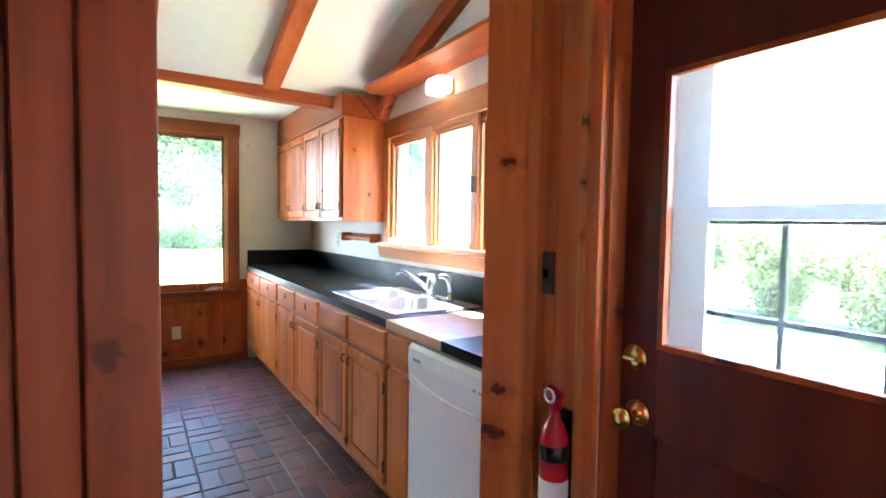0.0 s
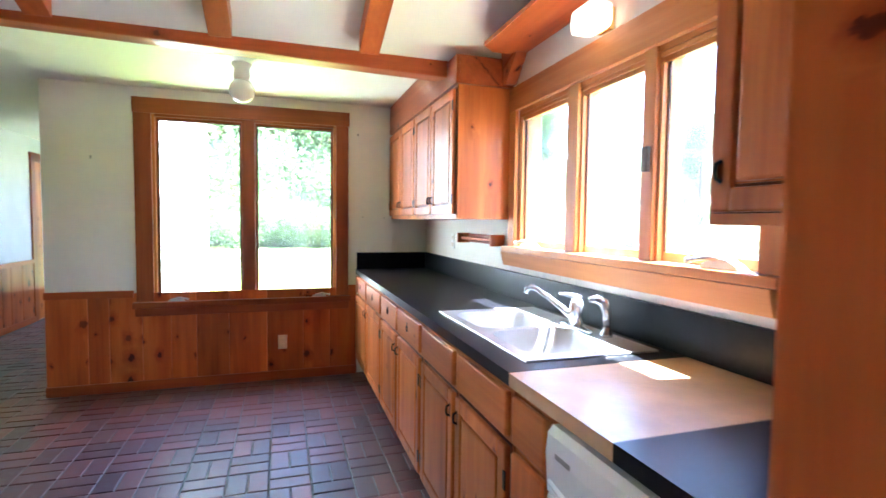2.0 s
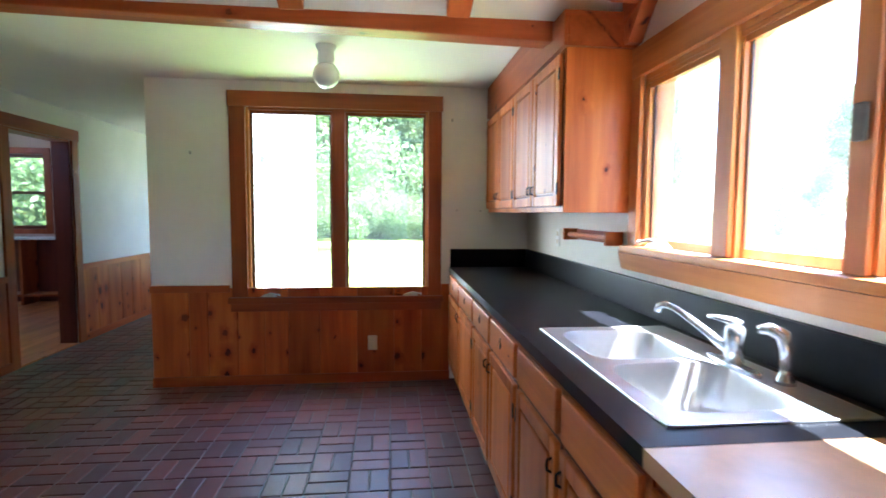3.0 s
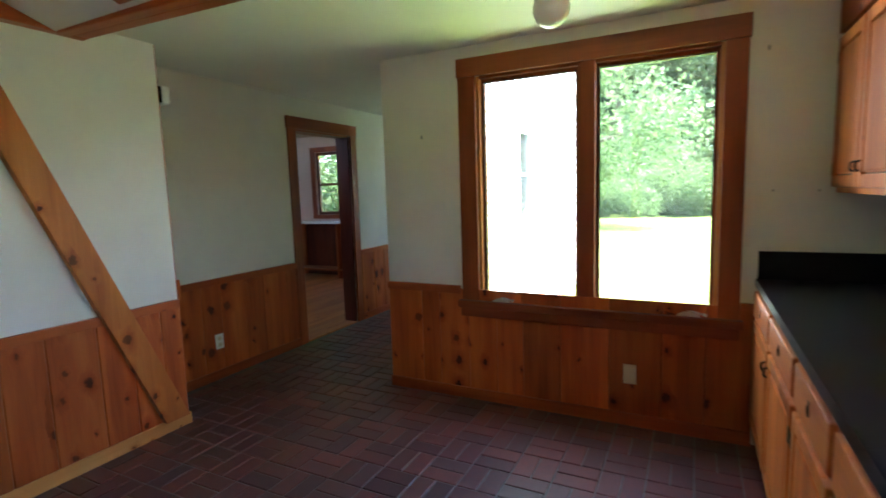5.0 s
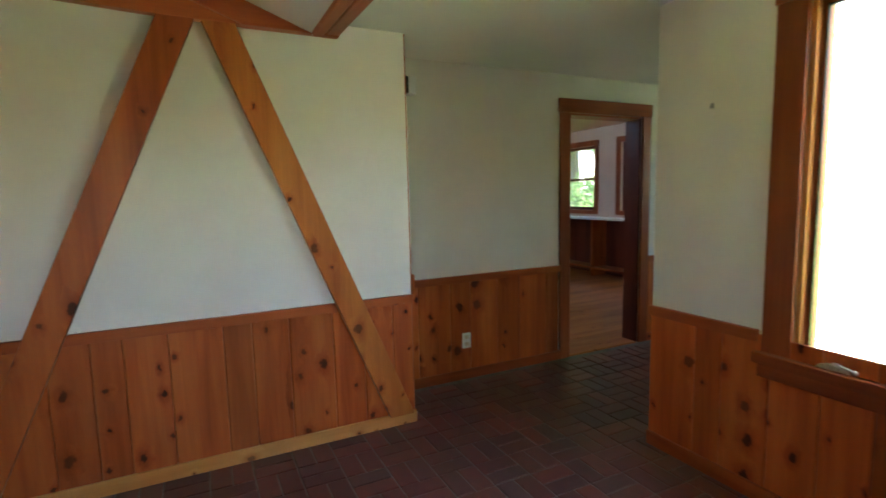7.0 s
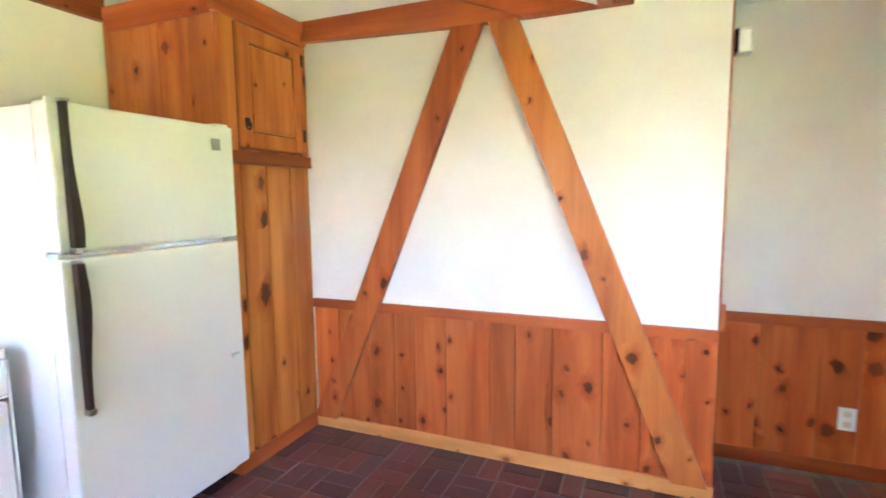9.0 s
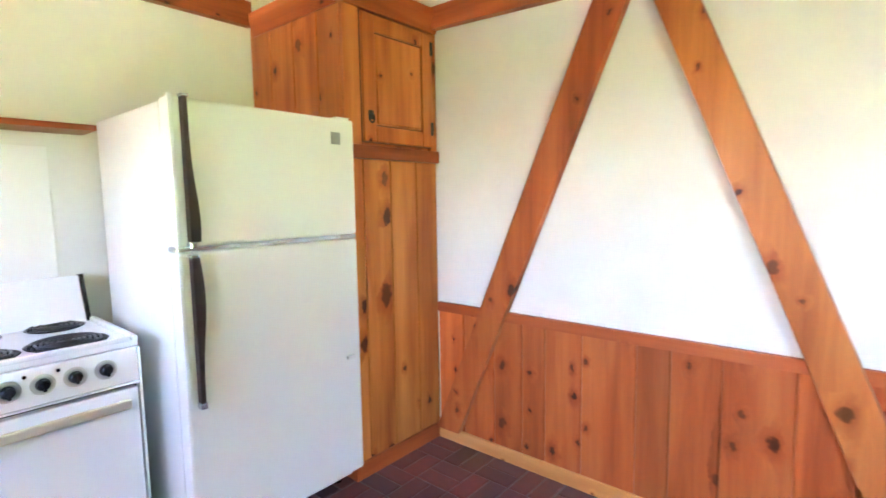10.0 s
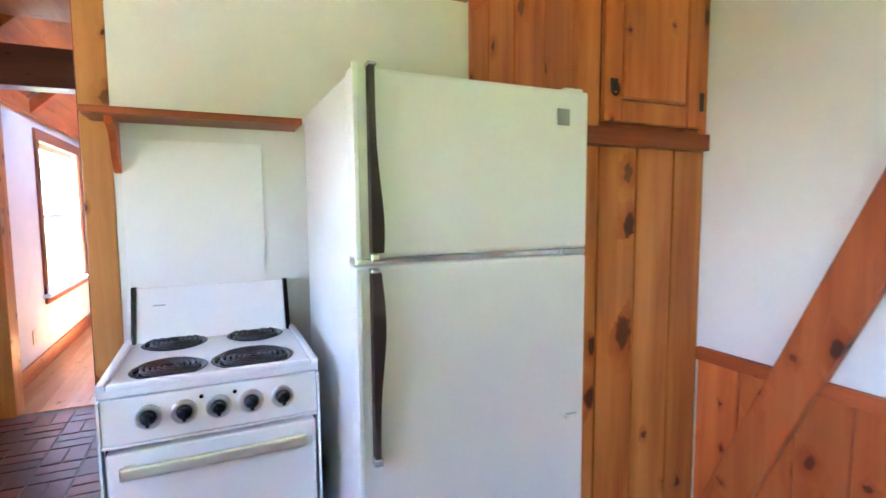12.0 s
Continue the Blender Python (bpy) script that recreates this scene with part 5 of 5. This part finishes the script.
for a, b in ((-0.172, -0.1555), (0.3585, 0.375)):
    part("end_cap", prism([(1.343, 0.893), (1.343, 1.084), (1.392, 1.090), (1.442, 0.952), (1.462, 0.893)], "x", a, b, bevel=0.003), BLACK, back, "black end cap")
part("badge", boxes((0.265, 0.305, 1.4075, 1.4105, 1.018, 1.022)), GREY, back)


def burner(x, y, r, turns):
    """A shallow dark pan with a flat spiral element over it."""
    n = turns * 24
    pan = part("drip_pan", turned([(r, 0.0), (r + 0.008, 0.004), (r + 0.002, 0.006), (r - 0.008, 0.003), (r * 0.5, -0.001), (0.001, -0.001)], (x, y, 0.8935), "z", 36), PAN, stove, "dulled metal drip pan", True)
    start, reach = 0.012, r - 0.020
    part("coil", tube([(x + (start + reach * k / n) * math.cos(2 * math.pi * k / 24), y + (start + reach * k / n) * math.sin(2 * math.pi * k / 24), 0.9015) for k in range(n + 1)], 0.0046, 8), COIL, pan, "spiral heating coil", True)


burner(0.233, 1.505, 0.098, 5)
burner(0.230, 1.818, 0.098, 5)
burner(-0.036, 1.500, 0.092, 4)
burner(-0.008, 1.808, 0.117, 6)
control = part("control_panel", prism([(1.926, 0.868), (1.953, 0.866), (1.966, 0.745), (1.926, 0.735)], "x", -0.178, 0.386, bevel=0.004), WHITE, stove)
for x in (0.275, 0.187, 0.099, 0.011, -0.078):
    k = part("knob", turned([(0.034, 0.0), (0.034, 0.006), (0.031, 0.009), (0.0235, 0.010), (0.0215, 0.006)], (x, 1.958, 0.808), "y", 28), PALE_METAL, control, "chrome-ringed control knob", True)
    part("grip", joined(turned([(0.021, 0.005), (0.020, 0.014), (0.017, 0.022), (0.014, 0.025), (0.001, 0.025)], (x, 1.958, 0.808), "y", 24), boxes((x - 0.005, x + 0.005, 1.975, 1.992, 0.789, 0.827), bevel=0.002)), BLACK, k, "black grip")
for x in (0.143, 0.055):
    part("indicator", turned([(0.006, 0.0), (0.006, 0.003), (0.002, 0.005)], (x, 1.9535, 0.842), "y", 12), BLACK, control)
for a, b in ((-0.1875, -0.1785), (0.3865, 0.3935)):
    part("side_trim", boxes((a, b, 1.926, 1.966, 0.032, 0.866), bevel=0.003), WHITE, stove)
part("panel_lip", boxes((-0.1775, 0.3855, 1.9535, 1.966, 0.7345, 0.7415), bevel=0.002), WHITE, control)
# Black sheet behind the oven door paints the shade in its gaps
part("door_gasket", boxes((-0.177, 0.383, 1.9253, 1.932, 0.184, 0.7335)), BLACK, stove, "black sheet for the shade in the gap round the oven door")
oven = part("oven_door", boxes((-0.172, 0.378, 1.926, 1.968, 0.19, 0.722), bevel=0.008), WHITE, stove)
part("handle", boxes((-0.140, 0.345, 1.985, 2.000, 0.655, 0.690), bevel=0.006), GOLD, oven, "champagne metal bar handle")
for x in (-0.12, 0.325):
    part("handle_mount", boxes((x - 0.012, x + 0.012, 1.967, 1.986, 0.664, 0.685)), GOLD, oven)
part("storage_drawer", boxes((-0.172, 0.378, 1.926, 1.962, 0.04, 0.182), bevel=0.006), WHITE, stove)

fridge = thing("refrigerator", (-0.645, 1.8, 0), "off-white top-freezer refrigerator with long brown handles", "refrigerator")
part("body", boxes((-1.035, -0.255, 1.43, 2.105, 0.045, 1.738), bevel=0.008), CREAM, fridge)
for x in (-0.99, -0.30):
    part("foot", turned([(0.02, 0.0), (0.02, 0.045)], (x, 2.04, 0), "z", 12), BLACK, fridge)
    part("foot", turned([(0.02, 0.0), (0.02, 0.045)], (x, 1.48, 0), "z", 12), BLACK, fridge)
part("toe_grille", boxes((-1.02, -0.27, 2.08, 2.10, 0.05, 0.105)), BLACK, fridge)
part("gasket", boxes((-1.025, -0.265, 2.1055, 2.116, 0.11, 1.73)), GREY, fridge)
freezer = part("freezer_door", boxes((-1.038, -0.250, 2.1165, 2.190, 1.236, 1.745), bevel=0.012), CREAM, fridge)
lower = part("fresh_food_door", boxes((-1.038, -0.250, 2.1165, 2.190, 0.110, 1.215), bevel=0.012), CREAM, fridge)
part("divider_strip", boxes((-1.035, -0.255, 2.106, 2.178, 1.2165, 1.2345), bevel=0.003), CHROME, fridge, "grey metal divider strip")
part("hinge_cap", boxes((-1.03, -0.94, 2.12, 2.194, 1.2165, 1.2355), bevel=0.003), GREY, fridge)
part("hinge_cap", boxes((-1.03, -0.96, 2.06, 2.17, 1.7455, 1.757), bevel=0.003), CREAM, fridge)


def long_grip(door, z0, z1, fat):
    """A brown grip that widens towards one end, on a pale backing along the door's edge."""
    steps = 14
    left = [(-0.288, z0 + (z1 - z0) * k / steps) for k in range(steps + 1)]
    right = []
    for k in range(steps + 1):
        u = k / steps
        w = 0.016 + 0.021 * math.exp(-((u - fat) / 0.33) ** 2)
        right.append((-0.288 - w, z0 + (z1 - z0) * u))
    part("handle", prism(left + right[::-1], "y", 2.1895, 2.222, bevel=0.003), BROWN, door, "long brown plastic grip")
    part("handle_end", boxes((-0.309, -0.284, 2.19, 2.225, z0 - 0.022, z0 + 0.002), bevel=0.005), CHROME, door, "chrome handle end")
    part("handle_end", boxes((-0.309, -0.284, 2.19, 2.225, z1 - 0.002, z1 + 0.010), bevel=0.003), CHROME, door, "chrome handle end")
    part("edge_trim", boxes((-0.266, -0.249, 2.186, 2.2, z0 - 0.02, z1 + 0.01), bevel=0.004), CREAM, door)


long_grip(freezer, 1.252, 1.742, 0.12)
long_grip(lower, 0.680, 1.200, 0.72)
part("badge", boxes((-0.960, -0.912, 2.1902, 2.193, 1.632, 1.684), bevel=0.001), GREY, freezer, "small square grey badge")
part("clip", boxes((-1.00, -0.955, 2.1902, 2.204, 0.662, 0.678), bevel=0.003), WHITE_PLASTIC, lower, "small white plastic clip")

pantry = thing("pantry_cabinet", (-1.37, 1.7, 0), "tall knotty pine pantry cabinet with an upper panelled door", "cabinet")
PX0, PX1, PY = -1.687, -1.048, 2.118
part("carcass", boxes((PX0, PX1 - 0.016, 1.325, PY - 0.018, 0, 2.40)), PINE_V, pantry)
for a, b in ((1.325, 1.52), (1.52, 1.73), (1.73, 1.93), (1.93, PY - 0.018)):
    part("side_board", prism([(PX1 - 0.015, a + 0.002), (PX1 - 0.015, b - 0.002), (PX1, b - 0.006), (PX1, a + 0.006)], "z", 0.001, 2.40), HONEY_V, pantry)
for a, b in ((PX0, -1.52), (-1.52, -1.33), (-1.33, -1.15), (-1.15, PX1)):
    part("front_board", prism([(a + 0.0015, PY - 0.017), (b - 0.0015, PY - 0.017), (b - 0.005, PY), (a + 0.005, PY)], "z", 0.085, 1.585), PANTRY_V, pantry)
part("base_board", boxes((PX0, PX1 + 0.004, PY - 0.017, PY + 0.012, 0.0, 0.084), bevel=0.003), PINE_X, pantry)
part("middle_rail", boxes((PX0, PX1 + 0.012, PY - 0.017, PY + 0.024, 1.586, 1.650), bevel=0.004), PINE_X, pantry)
part("frame_stile", boxes((PX1 - 0.095, PX1, PY - 0.017, PY + 0.004, 1.651, 2.28)), HONEY_V, pantry)
part("frame_stile", boxes((PX0, PX0 + 0.05, PY - 0.017, PY + 0.004, 1.651, 2.28)), HONEY_V, pantry)
upper = raised_door(pantry, "door", PY + 0.001, PX0 + 0.052, PX1 - 0.100, 1.668, 2.265, out=1, axis="y", material=HONEY_V, w=0.078)
for z in (1.768, 2.19):
    part("hinge", boxes((PX0 + 0.045, PX0 + 0.068, PY + 0.0045, PY + 0.0275, z - 0.035, z + 0.035), bevel=0.002), IRON, upper, "black iron hinge")
part("latch", joined(boxes((PX1 - 0.156, PX1 - 0.124, PY + 0.0245, PY + 0.031, 1.772, 1.815), bevel=0.003), tube([(PX1 - 0.140 + 0.016 * math.cos(k * 0.52), PY + 0.034, 1.778 + 0.021 * math.sin(k * 0.52)) for k in range(13)], 0.0042, 8)), IRON, upper, "black iron ring latch")
part("crown", prism([(PY - 0.017, 2.281), (PY + 0.012, 2.281), (PY + 0.04, 2.36), (PY + 0.04, 2.40), (PY - 0.017, 2.40)], "x", PX0, PX1 + 0.03, bevel=0.003), PINE_X, pantry)
part("side_crown", prism([(PX1 + 0.0005, 2.281), (PX1 + 0.01, 2.281), (PX1 + 0.03, 2.36), (PX1 + 0.03, 2.40), (PX1 + 0.0005, 2.40)], "y", 1.375, PY - 0.018), PINE_Y, pantry)


# ---- outdoors ----
def leaf_cloud(name, blobs, count, size, seed, material, parent):
    """Many small bent leaves scattered through soft blobs (centre, radii)."""
    rng = np.random.default_rng(seed)
    weights = np.array([b[3] * b[4] * b[5] for b in blobs])
    pick = rng.choice(len(blobs), count, p=weights / weights.sum())
    centres = np.array(blobs)[pick]
    way = rng.normal(size=(count, 3))
    way /= np.linalg.norm(way, axis=1)[:, None]
    at = centres[:, :3] + way * centres[:, 3:] * (rng.random(count) ** 0.45)[:, None] * rng.uniform(0.8, 1.12, (count, 1))
    u = rng.normal(size=(count, 3))
    u /= np.linalg.norm(u, axis=1)[:, None]
    w = np.cross(u, rng.normal(size=(count, 3)))
    w /= np.linalg.norm(w, axis=1)[:, None]
    s = (size * rng.uniform(0.6, 1.4, count))[:, None]
    verts = np.stack([at - u * s, at + w * s * 0.45, at + u * s, at - w * s * 0.45], 1).reshape(-1, 3)
    faces = np.arange(count * 4).reshape(-1, 4).tolist()
    me = bpy.data.meshes.new(name)
    me.from_pydata(verts.tolist(), [], faces)
    me.materials.append(material)
    ob = new(name, me)
    ob.parent = parent
    ob.matrix_parent_inverse = parent.matrix_basis.inverted()
    return ob


def tree(at, height, spread, seed, label, material=LEAF):
    rng = np.random.default_rng(seed)
    x, y, z = at
    t = thing("tree", at, label, "tree", "trees behind the lawn")
    lean = rng.uniform(-0.05, 0.05, 2) * height
    limbs = [tube([(x, y, z), (x + lean[0] * 0.4, y + lean[1] * 0.4, z + height * 0.35), (x + lean[0], y + lean[1], z + height * 0.8)], [0.028 * height, 0.02 * height, 0.006 * height], 8)]
    blobs = []
    for k in range(16):
        a, h = rng.uniform(0, 6.28), rng.uniform(0.1, 0.92)
        r = spread * (1.05 - 0.65 * h) * rng.uniform(0.5, 1.0)
        tip = (x + lean[0] * h + r * math.cos(a), y + lean[1] * h + r * math.sin(a), z + height * (h + 0.06))
        limbs.append(tube([(x + lean[0] * h, y + lean[1] * h, z + height * h * 0.85), tip], [0.008 * height, 0.003 * height], 6))
        blobs.append((*tip, spread * rng.uniform(0.35, 0.6), spread * rng.uniform(0.35, 0.6), height * rng.uniform(0.08, 0.16)))
    part("trunk", joined(*limbs), BARK, t)
    leaf_cloud("crown", blobs, 50000, 0.0072 * height, seed + 7, material, t)
    return t


first = tree((-3.0, 36.0, -0.25), 15.0, 5.2, 11, "broad-leaved green tree at the wood's edge")
second = tree((1.5, 39.0, -0.25), 18.0, 5.0, 23, "tall leafy tree with bare lower limbs")
for x, y, turn, which in ((5.6, 36.5, 70, 0), (9.5, 39.0, 140, 1), (-7.5, 38.0, 200, 1), (14.0, 37.0, 30, 0), (-12.0, 36.0, 250, 0), (-0.8, 42.5, 100, 0), (4.2, 43.0, 300, 1), (-5.4, 44.0, 40, 1), (34.0, 62.0, 110, 1), (-28.0, 16.0, 80, 0), (-25.0, 26.0, 160, 1), (-16.0, 28.0, 260, 1), (-9.5, 24.0, 15, 0), (-4.5, 22.0, 200, 0)):
    copy_thing((first, second)[which], pose(x, y, -0.25, 0, 0, turn))


def shrub(at, wide, high, count, seed, label, material):
    rng = np.random.default_rng(seed)
    x, y, z = at
    t = thing("shrub", at, label, "shrub", "shrubs outside")
    stems = [tube([(x, y, z), (x + rng.uniform(-0.4, 0.4) * wide, y + rng.uniform(-0.4, 0.4) * wide, z + high * 0.7)], [0.02, 0.006], 6) for _ in range(6)]
    part("stems", joined(*stems), BARK, t)
    blobs = [(x + rng.uniform(-0.6, 0.6) * wide, y + rng.uniform(-0.6, 0.6) * wide, z + high * rng.uniform(0.12, 0.72), wide * rng.uniform(0.3, 0.5), wide * rng.uniform(0.3, 0.5), high * rng.uniform(0.22, 0.35)) for _ in range(9)]
    leaf_cloud("foliage", blobs, count, 0.018 * wide + 0.024, seed + 3, material, t)
    return t


wild = shrub((0.4, 32.0, -0.25), 3.0, 3.4, 12000, 5, "dense green shrub at the wood's edge", LEAF)
for x, y, turn in ((4.6, 33.0, 60), (-3.6, 33.2, 130), (8.9, 32.0, 200), (-7.6, 32.5, 280), (-11.5, 31.0, 20), (13.0, 33.0, 100), (-6.0, 17.5, 150), (-9.5, 18.0, 250), (-5.0, 14.2, 40), (-8.0, 14.8, 300), (-6.6, 13.6, 190), (2.4, 31.4, 15), (6.7, 31.8, 230), (-1.6, 31.6, 310), (-5.6, 31.4, 75), (10.9, 31.6, 170)):
    copy_thing(wild, pose(x, y, -0.25, 0, 0, turn))
bush = shrub((10.1, 1.4, -0.25), 1.3, 2.15, 14000, 9, "sunny yellow-green hedge shrub beyond the path", HEDGE)
for x, y, turn in ((10.4, 3.0, 80), (10.0, -0.4, 160), (10.4, 4.7, 240), (10.5, 6.4, 310), (10.2, -2.2, 20), (10.4, 8.0, 130)):
    copy_thing(bush, pose(x, y, -0.25, 0, 0, turn))
copy_thing(first, pose(29.0, 33.5, -0.25, 0, 0, 45) @ Matrix.Scale(0.5, 4))
copy_thing(second, pose(33.0, 33.0, -0.25, 0, 0, 190) @ Matrix.Scale(0.55, 4))
copy_thing(wild, pose(17.5, 20.6, -0.25, 0, 0, 70) @ Matrix.Scale(0.42, 4))
copy_thing(first, pose(17.0, 21.4, -0.25, 0, 0, 10) @ Matrix.Scale(0.36, 4))
copy_thing(wild, pose(12.6, 14.1, -0.25, 0, 0, 150) @ Matrix.Scale(0.40, 4))


def parked_car(at, turn):
    c = thing("parked_car", (0, 0, 0), "silver parked car with dark windows on the drive", "car")
    part("body", prism([(-2.15, 0.30), (2.15, 0.30), (2.2, 0.62), (2.05, 0.86), (1.05, 0.96), (-2.1, 1.0), (-2.2, 0.6)], "y", -0.86, 0.86, bevel=0.05), CAR_PAINT, c)
    part("cabin", prism([(1.1, 0.94), (0.35, 1.52), (-1.6, 1.56), (-2.05, 0.98)], "y", -0.78, 0.78, bevel=0.06), CAR_PAINT, c)
    part("windscreen", prism([(1.09, 1.0), (0.47, 1.48), (0.45, 1.45), (1.02, 1.0)], "y", -0.68, 0.68), CAR_GLASS, c, "dark windscreen")
    for s in (-1, 1):
        part("side_window", boxes((-1.5, 0.35, min(s * 0.775, s * 0.79), max(s * 0.775, s * 0.79), 1.02, 1.44), bevel=0.004), CAR_GLASS, c, "dark side window")
        for x in (-1.35, 1.35):
            wheel = part("wheel", turned([(0.20, -0.09), (0.31, -0.10), (0.325, -0.06), (0.325, 0.06), (0.31, 0.10), (0.20, 0.09)], (x, s * 0.80, 0.325), "y", 24), BLACK, c, "black tyre")
            part("rim", turned([(0.19, -0.105), (0.19, 0.105)], (x, s * 0.80, 0.325), "y", 20), GREY, wheel)
        part("headlight", boxes((2.08, 2.2, s * 0.66 - 0.14, s * 0.66 + 0.14, 0.62, 0.75), bevel=0.03), WHITE_PLASTIC, c, "pale headlight")
    c.matrix_basis = pose(*at, 0, 0, turn)
    return c


parked_car((15.4, 16.3, -0.25), 205)
structure("path", boxes((5.9, 8.7, -14.0, 12.0, -0.26, -0.235)), CONCRETE, "pale concrete path along the house", "path")

# ---- floor pieces: brick tiles in basket weave, pine floorboards ----
PIECE = 0.206
NEAR = (-1.0, 1.5, 2.55, 4.55)
X_START, Y_START = 0.793 - 15 * PIECE, 3.962 - 23 * PIECE


def tile_mesh(name, across):
    g, c = 0.004, 0.004
    w, l = (PIECE / 2, PIECE) if across else (PIECE, PIECE / 2)
    x, y = w / 2 - g, l / 2 - g
    verts = [(-x, -y, -0.012), (x, -y, -0.012), (x, y, -0.012), (-x, y, -0.012), (-x, -y, -0.002), (x, -y, -0.002), (x, y, -0.002), (-x, y, -0.002),
             (-x + c, -y + c, 0.0), (x - c, -y + c, 0.0), (x - c, y - c, 0.0), (-x + c, y - c, 0.0)]
    faces = [(8, 9, 10, 11)]
    for i in range(4):
        j = (i + 1) % 4
        faces += [(i, j, 4 + j, 4 + i), (4 + i, 4 + j, 8 + j, 8 + i)]
    me = bpy.data.meshes.new(name)
    me.from_pydata(verts, [], faces)
    me.materials.append(BRICK)
    return me, verts, faces


TILES = {a: tile_mesh("brick_tile", a) for a in (True, False)}
rest_v, rest_f = [], []
tile_rng = random.Random(4)
columns, rows_ = 23, 50
for i in range(columns):
    for j in range(rows_):
        bx, by = X_START + i * PIECE, Y_START + j * PIECE
        if by > 5.55 and bx > -0.9 or bx > XE - 0.15 and by > 1.2:
            continue
        across = (i + j) % 2 == 1
        for k in (0, 1):
            x = bx + (PIECE * (0.25 + 0.5 * k) if across else PIECE * 0.5)
            y = by + (PIECE * 0.5 if across else PIECE * (0.25 + 0.5 * k))
            if x < XH + 0.04 or x > XE - 0.06 or y < -0.6:
                continue
            dz = tile_rng.uniform(-0.0012, 0.0012)
            if NEAR[0] < x < NEAR[1] and NEAR[2] < y < NEAR[3] and len(slab.children) < 300:
                ob = new("brick", TILES[across][0])
                ob.location = (x, y, dz)
                ob.parent = slab
            else:
                n = len(rest_v)
                rest_v += [(x + a, y + b, dz + c) for a, b, c in TILES[across][1]]
                rest_f += [tuple(n + q for q in f) for f in TILES[across][2]]
me = bpy.data.meshes.new("brick_field")
me.from_pydata(rest_v, [], rest_f)
me.materials.append(BRICK)
field = new("brick_field", me)
field.parent = slab
tagged(field, "rest of the brick tiles", "", "", "stuff")

for name, x0, x1, y0, y1 in (("floor_living_room", -1.2, 1.488, -6.19, -0.652), ("floor_west_room", -7.3, XH - 0.16, 3.75, 9.28)):
    home = bpy.data.objects[name]
    x = x0
    rngf = random.Random(8)
    while x < x1 - 0.02:
        w = min(rngf.choice((0.12, 0.15, 0.18)), x1 - x)
        part("floorboard", boxes((x + 0.001, x + w - 0.001, y0, y1, -0.0199, rngf.uniform(-0.002, -0.0005))), FLOOR_WOOD if "living" in name else FLOOR_RED, home)
        x += w
